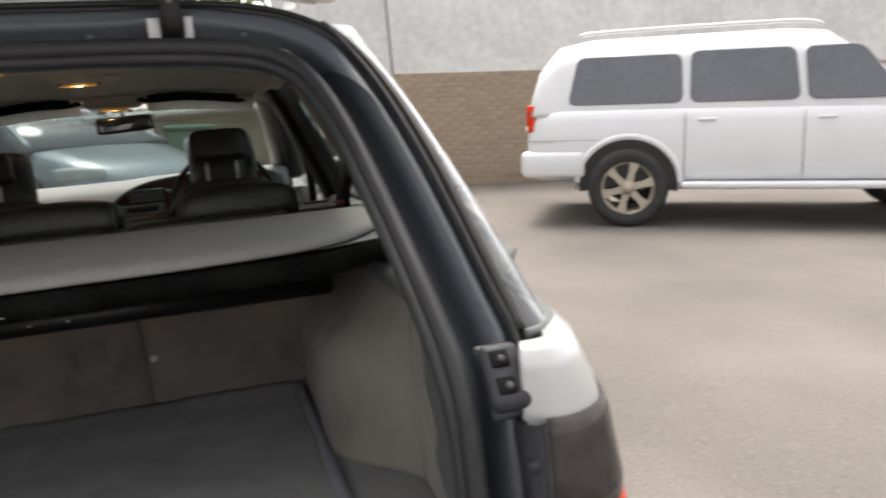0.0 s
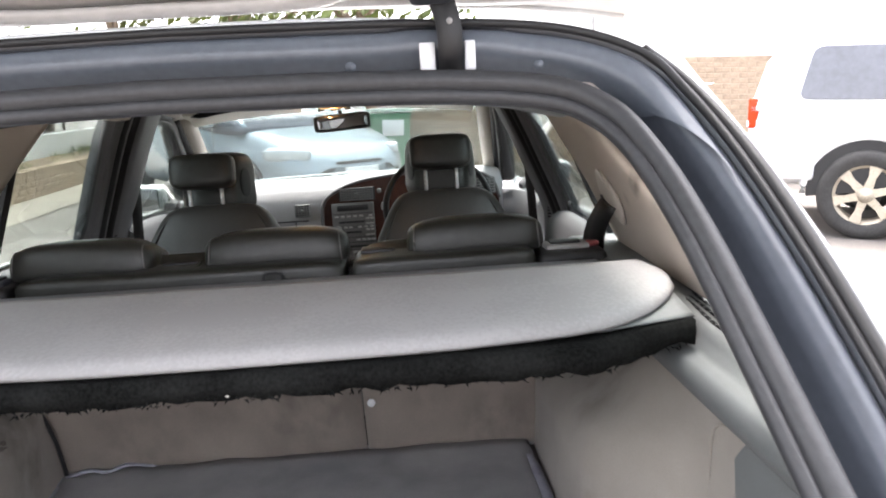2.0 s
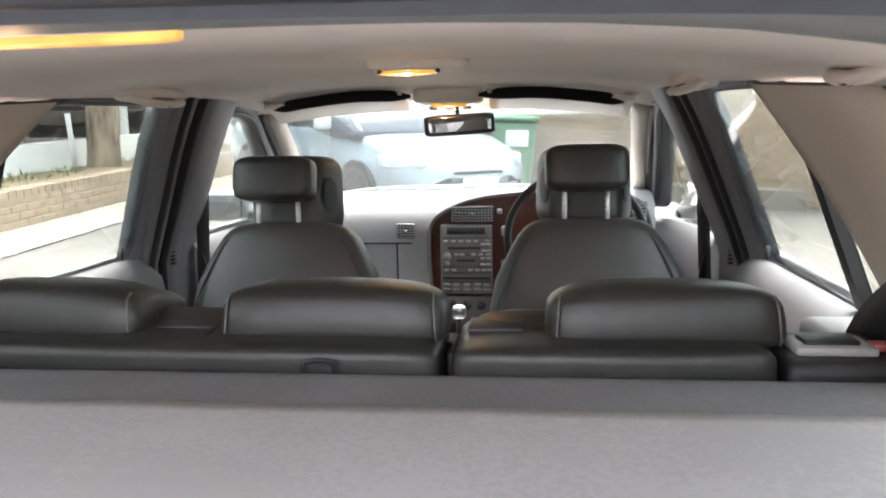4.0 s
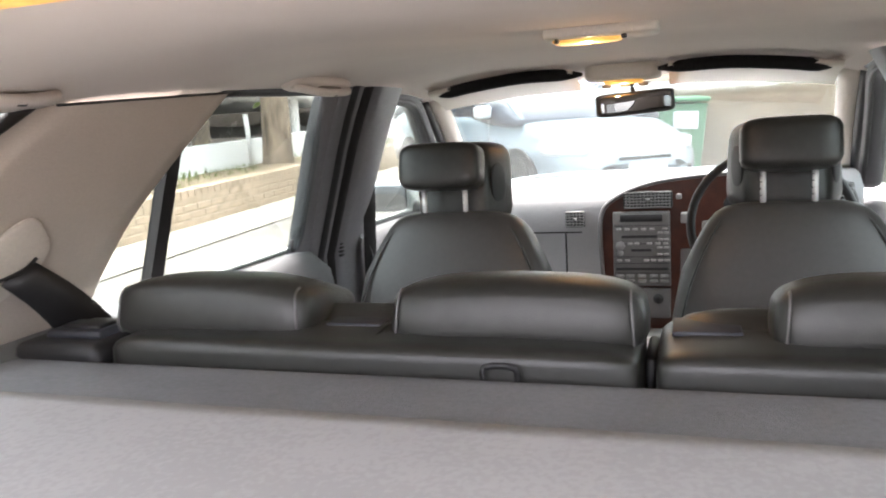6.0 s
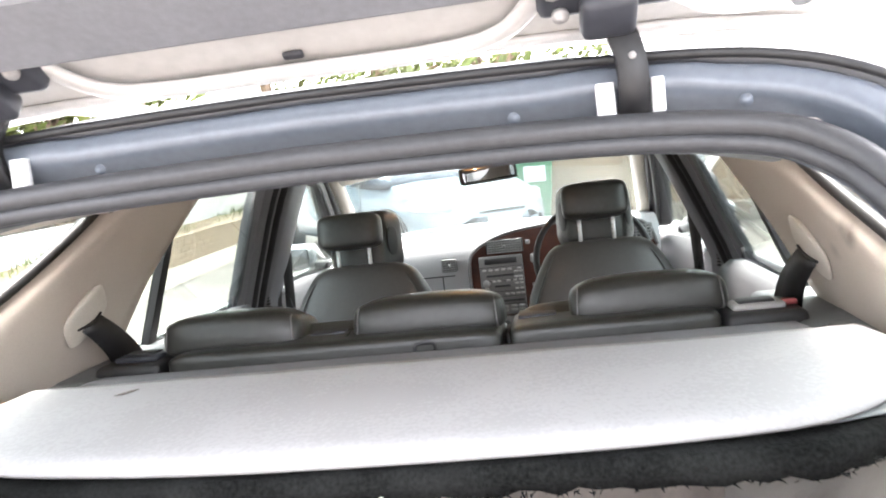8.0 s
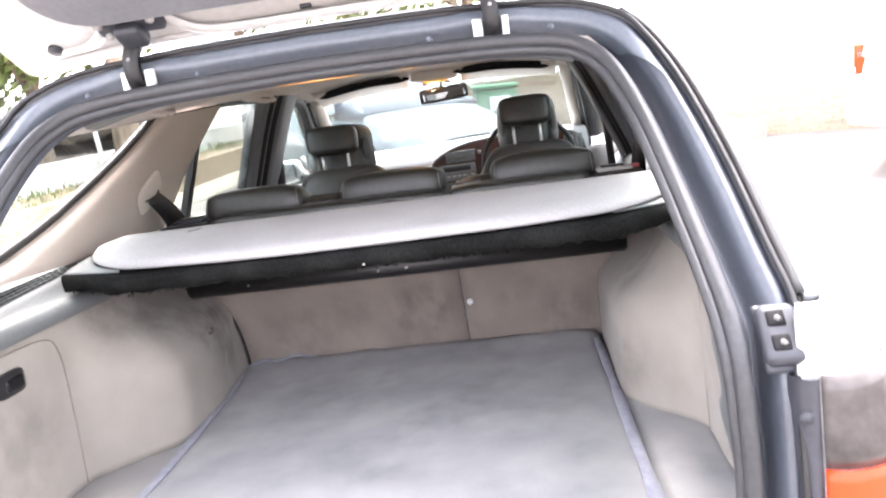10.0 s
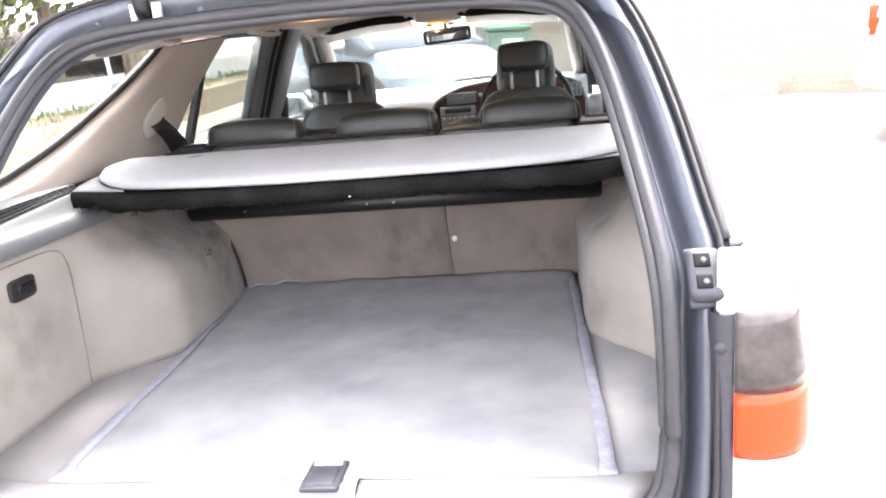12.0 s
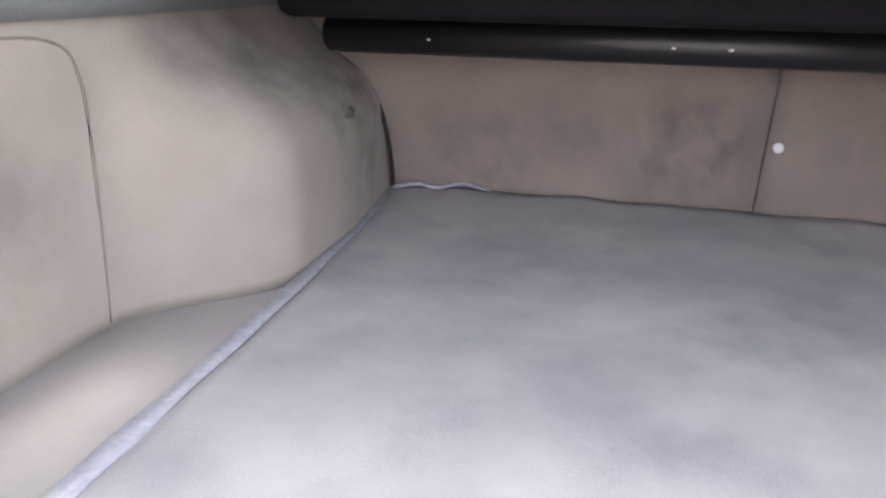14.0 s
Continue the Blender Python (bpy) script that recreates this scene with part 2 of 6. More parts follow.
M_MORTAR = material("mortar", (0.40, 0.32, 0.245), 0.95, 0, 0.12, 60, 3, bump=0.4, bump_scale=200)
M_RENDER = material("stained_white_render", (0.80, 0.80, 0.79), 0.9, 0, 0.16, 9, 1.4, bump=0.3, bump_scale=60, second=(0.60, 0.60, 0.59))
M_WHITEWALL = material("white_painted_wall", (0.78, 0.77, 0.75), 0.85, 0, 0.06, 20, 1.5, bump=0.2, bump_scale=80)
M_SOIL = material("dry_soil", (0.24, 0.18, 0.12), 0.95, 0, 0.25, 30, 3, bump=0.6, bump_scale=90)
M_BARK = material("pale_bark", (0.28, 0.215, 0.16), 0.9, 0, 0.35, 14, 3, bump=0.8, bump_scale=40, stretch=(1, 1, 0.25))
M_LEAF = material("green_leaf", (0.12, 0.16, 0.035), 0.55, 0, 0.25, 8, 1.5, island=0.35)
M_GRASS = material("grass_blades", (0.14, 0.18, 0.05), 0.7, 0, 0.25, 8, 2, island=0.35)
M_WIRE = material("galvanised_wire", (0.08, 0.075, 0.07), 0.5, 0.5, 0.1, 60, 5)
M_BIN = material("green_bin_plastic", (0.10, 0.25, 0.145), 0.45, 0, 0.08, 60, 4)
M_GREYWALL = material("light_block_grey", (0.42, 0.42, 0.43), 0.9, 0, 0.14, 9, 1.4, bump=0.3, bump_scale=60)
# near-black brown carries the shade inside the undercroft
M_SHED = material("shade_dark_undercroft", (0.075, 0.058, 0.048), 0.9, 0, 0.25, 9, 1.5)
M_TUBE = material("fluorescent_tube", (1.0, 0.97, 0.9), 0.5, 0, 0.0, 10, 1, emit=5.0)
M_STAIN = material("dark_smudge", (0.15, 0.13, 0.115), 0.95, 0, 0.2, 300, 20)
M_FOOT = material("dark_carpet", (0.07, 0.07, 0.07), 0.95, 0, 0.2, 300, 9, bump=0.4, bump_scale=900)


# ---------------- building helpers ----------------
def mesh(name, verts, faces, mat, smooth=True):
    me = bpy.data.meshes.new(name)
    me.from_pydata([tuple(v) for v in verts], [], faces)
    me.validate()
    bm = bmesh.new()
    bm.from_mesh(me)
    bmesh.ops.recalc_face_normals(bm, faces=bm.faces)
    bm.to_mesh(me)
    bm.free()
    me.materials.append(mat)
    for p in me.polygons:
        p.use_smooth = smooth
    return me


def thing(name, label, category, at=None, group="", kind=""):
    ob = new(name)
    ob.empty_display_size = 0.1
    if at is not None:
        ob.matrix_world = at
    return tagged(ob, label, category, group, kind)


def hang(name, me, parent, label="", smooth_angle=None):
    ob = new(name, me)
    ob.parent = parent
    if label:
        tagged(ob, label)
    return ob


def part(name, bm, mat, parent, label="", smooth=True):
    me = bpy.data.meshes.new(name)
    bmesh.ops.recalc_face_normals(bm, faces=bm.faces)
    bm.to_mesh(me)
    bm.free()
    me.materials.append(mat)
    for p in me.polygons:
        p.use_smooth = smooth
    return hang(name, me, parent, label)


def solid(ob, thickness, offset=0.0):
    md = ob.modifiers.new("thickness", "SOLIDIFY")
    md.thickness, md.offset = thickness, offset
    return ob


def soften(ob, width=0.003, seg=2):
    md = ob.modifiers.new("soft_edges", "BEVEL")
    md.width, md.segments, md.limit_method = width, seg, "ANGLE"
    return ob


def rbox(size, at=(0, 0, 0), r=0.01, seg=2, turn=None):
    """A box with rounded edges; size and centre in metres."""
    bm = bmesh.new()
    bmesh.ops.create_cube(bm, size=1.0)
    bmesh.ops.scale(bm, vec=size, verts=bm.verts)
    if r > 0:
        bmesh.ops.bevel(bm, geom=list(bm.edges), offset=min(r, min(size) * 0.49), segments=seg, profile=0.5, affect="EDGES")
    if turn is not None:
        bmesh.ops.rotate(bm, cent=(0, 0, 0), matrix=turn.to_3x3(), verts=bm.verts)
    bmesh.ops.translate(bm, vec=at, verts=bm.verts)
    return bm


def cyl(r, length, at, axis="z", seg=24, r2=None, bevel=0.0):
    bm = bmesh.new()
    bmesh.ops.create_cone(bm, cap_ends=True, segments=seg, radius1=r, radius2=r if r2 is None else r2, depth=length)
    if bevel:
        rim = [e for e in bm.edges if abs(e.verts[0].co.z - e.verts[1].co.z) < 1e-6]
        bmesh.ops.bevel(bm, geom=rim, offset=bevel, segments=2, affect="EDGES")
    if axis == "x":
        bmesh.ops.rotate(bm, cent=(0, 0, 0), matrix=Matrix.Rotation(radians(90), 3, "Y"), verts=bm.verts)
    elif axis == "y":
        bmesh.ops.rotate(bm, cent=(0, 0, 0), matrix=Matrix.Rotation(radians(90), 3, "X"), verts=bm.verts)
    bmesh.ops.translate(bm, vec=at, verts=bm.verts)
    return bm


def grid(rows, close_u=False, close_v=False):
    """Verts and quads through rows of points."""
    nu, nv = len(rows), len(rows[0])
    verts = [p for r in rows for p in r]
    faces = []
    for i in range(nu if close_u else nu - 1):
        for j in range(nv if close_v else nv - 1):
            a, b = i, (i + 1) % nu
            c, d = j, (j + 1) % nv
            faces.append((a * nv + c, a * nv + d, b * nv + d, b * nv + c))
    return verts, faces


def sheet(name, rows, mat, parent, label="", close_u=False, close_v=False, smooth=True):
    v, f = grid(rows, close_u, close_v)
    return hang(name, mesh(name, v, f, mat, smooth), parent, label)


def smooth_path(pts, n=6, closed=False):
    """A Catmull-Rom line through points."""
    p = [Vector(q) for q in pts]
    out = []
    count = len(p) if closed else len(p) - 1
    for i in range(count):
        if closed:
            a, b, c, d = p[i - 1], p[i], p[(i + 1) % len(p)], p[(i + 2) % len(p)]
        else:
            a, b, c, d = p[max(i - 1, 0)], p[i], p[i + 1], p[min(i + 2, len(p) - 1)]
        for k in range(n):
            t = k / n
            out.append(0.5 * ((2 * b) + (c - a) * t + (2 * a - 5 * b + 4 * c - d) * t * t + (3 * b - 3 * c + d - a) * t ** 3))
    if not closed:
        out.append(p[-1])
    return out


def sweep(name, path, profile, mat, parent, label="", closed=False, up=Vector((0, 0, 1)), scale=None):
    """A profile of (u, v) carried along a path; v follows up as far as it can."""
    rows = []
    n = len(path)
    for i, p in enumerate(path):
        a = path[i - 1] if (closed or i > 0) else path[i]
        b = path[(i + 1) % n] if (closed or i < n - 1) else path[i]
        t = (b - a).normalized()
        side = t.cross(up)
        side = side.normalized() if side.length > 1e-4 else Vector((1, 0, 0))
        v = side.cross(t).normalized()
        s = scale(i / max(1, n - 1)) if scale else 1.0
        rows.append([p + side * (q[0] * s) + v * (q[1] * s) for q in profile])
    verts, faces = grid(rows, closed, True)
    if not closed:
        m = len(profile)
        faces.append(tuple(range(m)))
        faces.append(tuple(range((n - 1) * m, n * m)))
    return hang(name, mesh(name, verts, faces, mat), parent, label)


def ring(r, n=10, ry=None):
    ry = r if ry is None else ry
    return [(r * math.cos(2 * math.pi * k / n), ry * math.sin(2 * math.pi * k / n)) for k in range(n)]


def cushion(sx, sy, sz, e1=0.45, e2=0.45, nu=28, nv=16, shape=None):
    """A padded block with softly rounded faces, centred on the origin."""
    def sp(v, e):
        return math.copysign(abs(v) ** e, v)
    rows = []
    for i in range(nv + 1):
        ph = -math.pi / 2 + math.pi * i / nv
        row = []
        for j in range(nu):
            th = 2 * math.pi * j / nu
            q = Vector((sx / 2 * sp(math.cos(ph), e1) * sp(math.cos(th), e2),
                        sy / 2 * sp(math.cos(ph), e1) * sp(math.sin(th), e2), sz / 2 * sp(math.sin(ph), e1)))
            row.append(shape(q) if shape else q)
        rows.append(row)
    v, f = grid(rows, False, True)
    return v, f


def pad(name, size, at, mat, parent, label="", e=0.4, turn=None, shape=None, e2=None):
    v, f = cushion(*size, e, e2 or e, shape=shape)
    m = Matrix.Translation(at) @ (turn.to_4x4() if turn else Matrix())
    me = mesh(name, [m @ Vector(q) for q in v], f, mat)
    bm = bmesh.new()
    bm.from_mesh(me)
    bmesh.ops.remove_doubles(bm, verts=bm.verts, dist=1e-5)
    bm.to_mesh(me)
    bm.free()
    return hang(name, me, parent, label)


def plate(name, outline, mat, parent, thick, axis, label="", bevel=0.0, holes=()):
    """A flat outline of 3D points thickened along axis."""
    n = len(outline)
    a = [Vector(p) for p in outline]
    d = Vector(axis).normalized() * thick
    bm = bmesh.new()
    lo = [bm.verts.new(p) for p in a]
    hi = [bm.verts.new(p + d) for p in a]
    bm.faces.new(lo)
    bm.faces.new(hi[::-1])
    for i in range(n):
        bm.faces.new((lo[i], lo[(i + 1) % n], hi[(i + 1) % n], hi[i]))
    ob = part(name, bm, mat, parent, label, smooth=False)
    if bevel:
        soften(ob, bevel)
    return ob


def smoothstep(a, b, x):
    t = max(0.0, min(1.0, (x - a) / (b - a)))
    return t * t * (3 - 2 * t)


def interp(table, x):
    for (x0, y0), (x1, y1) in zip(table, table[1:]):
        if x <= x1:
            return y0 + (y1 - y0) * max(0.0, (x - x0)) / (x1 - x0)
    return table[-1][1]

# ---------------- the estate car: shell ----------------
# x to the car's right, y to its front, z up; the load floor is 0.60 above the ground.
car = thing("estate_car", "silver estate car with its tailgate raised, grey trim inside", "car")

# the tailgate aperture, right half from top centre to bottom centre: seal line and outer flange line
SEAL = [(0, .372, 1.371), (.28, .364, 1.365), (.42, .350, 1.352), (.475, .325, 1.329), (.505, .280, 1.290), (.530, .210, 1.220),
        (.553, .120, 1.120), (.570, .020, 1.020), (.578, -.040, .950), (.583, -.060, .870), (.585, -.065, .750), (.583, -.065, .665),
        (.565, -.065, .605), (.520, -.070, .575), (.420, -.075, .560), (0, -.080, .548)]
FLANGE = [(0, .405, 1.447), (.28, .402, 1.442), (.44, .388, 1.428), (.535, .365, 1.395), (.575, .335, 1.350), (.610, .265, 1.275),
          (.640, .160, 1.165), (.662, .040, 1.040), (.672, -.020, .975), (.656, -.066, .900), (.652, -.085, .800), (.650, -.090, .700),
          (.645, -.095, .600), (.612, -.100, .530), (.450, -.110, .500), (0, -.115, .490)]


def loop(half):
    right = smooth_path(half, 5)
    left = [Vector((-p.x, p.y, p.z)) for p in right[-2:0:-1]]
    return right + left


seal_line, flange_line = loop(SEAL), loop(FLANGE)
INTO = Vector((0, .72, -.40)).normalized()


def flange_row(t, depth):
    return [a.lerp(b, t) + INTO * depth for a, b in zip(seal_line, flange_line)]


rows = [flange_row(t, d) for t, d in ((0.0, 0.030), (0.03, 0.004), (0.10, 0.0), (0.24, 0.001), (0.29, 0.008), (0.33, 0.034), (0.38, 0.054), (0.46, 0.056), (0.52, 0.046),
                                      (0.57, 0.026), (0.63, 0.012), (0.72, 0.003), (0.82, 0.001), (0.88, 0.005), (0.910, 0.013), (0.935, 0.013), (0.96, 0.001), (1.0, 0.0), (1.02, 0.02))]
sheet("aperture_frame", rows, M_DARK, car, "dark slate painted frame round the tailgate opening", close_v=True)
# door seal: a double rubber bead round the opening
bead = ring(.0125, 10)
sweep("door_seal", [p + (q - p) * .10 - INTO * .006 for p, q in zip(seal_line, flange_line)], bead, M_RUBBER, car, "grey rubber bead", True)
sweep("door_seal", [p - INTO * .0 + (p - q).normalized() * .006 for p, q in zip(seal_line, flange_line)], ring(.009, 8), M_RUBBER, car, "grey rubber lip", True)
# gutter seal on the outer flange
outer = [p.lerp(q, .95) - INTO * .006 for p, q in zip(seal_line, flange_line)]
sweep("gutter_seal", outer, ring(.005, 6), M_BLACK, car, "", True)
# slate header panel between the seal and the gutter, lightened to paint its light, with pressed hinge pads and flush
# plugs
head_a, head_b = smooth_path(SEAL[:6], 8), smooth_path(FLANGE[:6], 8)
head_a, head_b = [Vector((-p.x, p.y, p.z)) for p in head_a[:0:-1]] + head_a, [Vector((-p.x, p.y, p.z)) for p in head_b[:0:-1]] + head_b


def head_point(a, b, t):
    pad_rise = .004 * (1 - smoothstep(.055, .070, abs(abs((a.x + b.x) / 2) - .325)))
    base = interp([(.50, .046), (.54, .012), (.58, .004), (.66, .0), (.80, -.001), (.87, .001), (.89, .004)], t)
    return a.lerp(b, t) + INTO * (base - pad_rise * smoothstep(.56, .62, t))


rows = []
for t in (.51, .54, .57, .60, .64, .70, .76, .82, .86, .885):
    ends = [smoothstep(1.285, 1.375, b.z) for b in head_b]
    rows.append([head_point(a, b, .80 + (t - .80) * (.04 + .96 * e)) for a, b, e in zip(head_a, head_b, ends)])
sheet("header_panel", rows, M_HEADER_LIT, car, "slate painted header panel with hinge pads, lightened as if lit")
for x in (-.214, -.424, .214, .424):
    part("grommet", cyl(.0062, .003, (x, .392 - abs(x) * .04, 1.405 - abs(x) * .045), "y", 16, bevel=.001), M_HEADER_LIT, car, "round flush plug")

# interior lining width at a height, and the headliner's height along the car
BELT_X = [(0, .73), (.5, .745), (1.0, .765), (1.5, .785), (2.0, .795), (2.6, .790), (3.15, .755)]


def side_x(y, z):
    b = interp(BELT_X, max(0, y))
    return b - (b - .612) * (z - 1.0) / .39


def lining_x(z, y=1.0):
    return side_x(y, z) - .024


LINER_Z = [(.38, 1.372), (.65, 1.386), (1.2, 1.425), (1.75, 1.455), (2.3, 1.452), (2.6, 1.425)]


def liner_z(x, y):
    return interp(LINER_Z, y) - .05 * min(1.3, abs(x) / .6) ** 4


ys = [.38 + (2.60 - .38) * i / 40 for i in range(41)]
xs = [-.62 + 1.24 * j / 30 for j in range(31)]
ceiling = tagged(new("ceiling", mesh("ceiling", *grid([[(x, y, liner_z(x, y)) for x in xs] for y in ys]), M_LINER)),
                 "beige-grey fabric headliner over the cabin", "ceiling", kind="structure")
solid(ceiling, .012, 1)

# roof skin
rows = []
for i in range(41):
    y = .405 + (2.62 - .405) * i / 40
    h = interp([(.405, 1.449), (.8, 1.478), (1.4, 1.505), (2.0, 1.505), (2.62, 1.455)], y)
    hw = interp([(.405, .53), (.6, .56), (1.2, .60), (2.0, .60), (2.62, .57)], y)
    rows.append([(hw * u, y, h - .055 * abs(u) ** 3.2) for u in [k / 12 - 1 for k in range(25)]])
solid(sheet("roof", rows, M_SILVER, car, "silver roof skin"), .006, 1)
for s in (-1, 1):
    rail = smooth_path([(s * .53, .62, 1.47), (s * .55, .75, 1.53), (s * .57, 1.1, 1.55), (s * .575, 1.9, 1.545), (s * .565, 2.2, 1.49)], 6)
    sweep("roof_rail", rail, ring(.012, 8, .016), M_SILVER, car, "silver roof rail")

# exterior body side: plan line of the flank and its bulge with height
PLAN = [(.652, -.070), (.688, -.082), (.722, -.072), (.752, -.040), (.775, .04), (.795, .20), (.83, .60), (.855, 1.2), (.865, 2.4),
        (.855, 3.5), (.82, 4.15), (.70, 4.52), (.40, 4.68), (0, 4.72)]
BULGE = [(.22, -.05), (.40, .0), (.62, .025), (.80, .018), (.92, .0), (.99, -.03), (1.03, -.055)]


def flank(z, off=0.0, lo=0, hi=None):
    out = []
    pts = smooth_path([(x, y, 0) for x, y in PLAN], 6)
    for i, p in enumerate(pts):
        a, b = pts[max(0, i - 1)], pts[min(len(pts) - 1, i + 1)]
        t = (b - a).normalized()
        nrm = Vector((t.y, -t.x, 0))
        k = min(1.0, i / 14)
        out.append(p + nrm * (interp(BULGE, z) * k + off) + Vector((0, 0, z)))
    return out[lo:hi]


for s in (1, -1):
    zs = [.22, .35, .5, .62, .70, .80, .90, .93, .955, .975]
    rows = [[Vector((s * p.x, p.y, p.z)) for p in flank(z)] for z in zs]
    rows.append([Vector((s * p.x, p.y, .982 + .040 * smoothstep(-.05, .5, p.y))) for p in flank(.990, -.010)])
    rows.append([Vector((s * p.x, p.y, .980 + .040 * smoothstep(-.05, .5, p.y))) for p in flank(.990, -.022)])
    solid(sheet("body_side", rows, M_SILVER, car, "silver painted flank"), .01, 0)
    # tail light: smoked upper and orange-red lower lens wrapped round the corner
    lamp = hang("tail_light", mesh("tail_light", *grid([[Vector((s * p.x, p.y, p.z)) for p in flank(z, -.004, 0, 34)] for z in (.688, .75, .80, .86, .908)]), M_BLACK), car)
    for nm, za, zb, mt, lb in (("upper_lens", .789, .905, M_SMOKE, "smoked grey upper lens"), ("lower_lens", .690, .787, M_REDLENS, "orange-red lower lens")):
        rr = []
        for k in range(7):
            z = za + (zb - za) * k / 6
            edge = .010 if k in (0, 6) else .013
            line = flank(z, edge, 4, 33)
            lift = (.030 if zb < .8 else .0) * (1 - k / 6)
            rr.append([Vector((s * p.x, p.y, p.z + lift * smoothstep(.25, 1, i / (len(line) - 1)) ** 2)) for i, p in enumerate(line)])
        solid(sheet(nm, rr, mt, lamp, lb), .004, -1)
    # inner dark post beside the light
    rr = [[Vector((s * x, y, z)) for x, y in ((.640, -.068), (.646, -.088), (.656, -.096), (.668, -.094), (.674, -.078))] for z in (.60, .70, .80, .88, .903)]
    post = sheet("light_post", rr, M_STOP, car, "dark post beside the tail light")
    part("plug", cyl(.009, .004, (s * .652, -.0945, .855), "y", 16, bevel=.001), M_STOP, post)
    # bump stop with two screws
    lean = Matrix.Rotation(radians(-40), 4, "X")
    stop = part("bump_stop", rbox((.050, .026, .080), (0, 0, 0), .0125, 4, lean), M_STOP, car, "slate plastic bump stop with two square sockets")
    stop.location = (s * .640, -.050, .947)
    for dz in (.017, -.015):
        part("socket", rbox((.022, .006, .021), lean @ Vector((-s * .004, -.0125, dz)), .0025, 2, lean), M_MATT, stop)
        part("knob", cyl(.0045, .012, lean @ Vector((-s * .002, -.013, dz)), "y", 12, bevel=.002), M_RADIO, stop, "grey rubber knob")
    part("bracket", rbox((.052, .012, .092), (s * .002, .012, -.008), .006, 2, lean), M_STOP, stop)

    # greenhouse: side glass, pillars
    def side(y, z, off=0.0):
        return Vector((s * (side_x(y, z) + off), y, z))

    def drape(name, outline, mat, off, thick, label="", seg=6, closed=True):
        pts = [side(y, z, off) for y, z in outline]
        return plate(name, pts, mat, car, thick, (s, 0, .25), label)

    # quarter glass wraps from the flange round to the flank
    rr = []
    for p in smooth_path(FLANGE[3:9], 4):
        low = 1 - (p.z - .975) / .42
        yf = interp([(1.0, .75), (1.17, .82), (1.40, 1.08)], p.z)
        ax, ay = p.x + .003, p.y + .004
        by = ay + .095
        bx = max(ax + .012, side_x(by, p.z) - .004)
        row = []
        for k in range(9):
            a = math.pi / 2 * k / 8
            row.append((ax + (bx - ax) * math.sin(a), ay + (by - ay) * (1 - math.cos(a))))
        for k in range(1, 7):
            y = by + (yf - by) * k / 6
            row.append((side_x(y, p.z) - .004, y))
        rr.append([Vector((s * x, y, p.z + low * (.012 + .035 * smoothstep(-.05, .45, y)))) for x, y in row])
    qg = sheet("quarter_window", rr, M_QUARTER, car, "glossy wrapped rear quarter glass")
    qg.visible_shadow = False
    base = rr[-1]
    sweep("window_moulding", [q + Vector((s * .004, -.004, -.005)) for q in base], ring(.007, 8, .007), M_LEDGE, car, "grey moulding under the quarter glass")
    edge = [r[0] + Vector((s * .001, -.002, 0)) for r in rr]
    sweep("glass_edge", edge, ring(.007, 8), M_BLACK, car)

    # rear door glass, with the black divider bar and fixed light
    rear_glass = [(1.18, 1.03), (1.98, 1.02), (1.91, 1.40), (1.36, 1.40)]
    drape("door_window", rear_glass, M_GLASS, 0, .004, "clear rear door glass").visible_shadow = False
    bar = [side(1.340, 1.03, -.02), side(1.378, 1.03, -.02), side(1.318, 1.385, -.02), side(1.288, 1.385, -.02)]
    plate("divider_bar", bar, M_BLACK, car, .02, (s, 0, .25), "black window divider bar")
    front_glass = [(2.18, 1.02), (3.12, 1.0), (2.62, 1.38), (2.20, 1.40)]
    drape("door_window", front_glass, M_GLASS, 0, .004, "clear front door glass").visible_shadow = False

    # door caps below the glass
    cap = []
    for y, zt in ((1.15, 1.030), (1.5, 1.026), (1.85, 1.024), (1.93, 1.02), (1.98, .99)):
        bx = side_x(y, 1.03)
        cap.append([Vector((s * (bx - .004), y, zt - .012)), Vector((s * (bx - .012), y, zt)), Vector((s * (bx - .045), y, zt + .002)), Vector((s * (bx - .075), y, zt - .02)),
                    Vector((s * (bx - .09), y, zt - .10)), Vector((s * (bx - .095), y, .55))])
    sheet("door_card", cap, M_DOOR, car, "mid-grey rear door card")
    cap = []
    for y, zt in ((2.22, 1.02), (2.6, 1.02), (3.0, 1.0), (3.15, .99)):
        bx = side_x(y, 1.03)
        cap.append([Vector((s * (bx - .004), y, zt - .012)), Vector((s * (bx - .012), y, zt)), Vector((s * (bx - .045), y, zt + .002)), Vector((s * (bx - .08), y, zt - .03)),
                    Vector((s * (bx - .10), y, zt - .12)), Vector((s * (bx - .105), y, .5))])
    sheet("door_card", cap, M_DOOR, car, "mid-grey front door card")
    part("lock_pin", cyl(.005, .03, (s * .765, 1.90, 1.04), "z", 10, bevel=.001), M_BLACK, car)
    part("door_pull", rbox((.012, .04, .016), (s * .69, 2.75, .95), .005), M_CHROME, car, "chrome door pull")

    # B pillar: door frame, two rubber beads, vinyl trim
    def pillar(name, ya, yb, xa, wide, mat, label=""):
        rr = []
        for k in range(13):
            z = .55 + (1.415 - .55) * k / 12
            t = max(0.0, (z - 1.03) / (1.40 - 1.03))
            y0 = ya + (yb - ya) * t
            x0 = side_x(y0, max(z, 1.0)) - xa - .012 * smoothstep(1.30, 1.42, z)
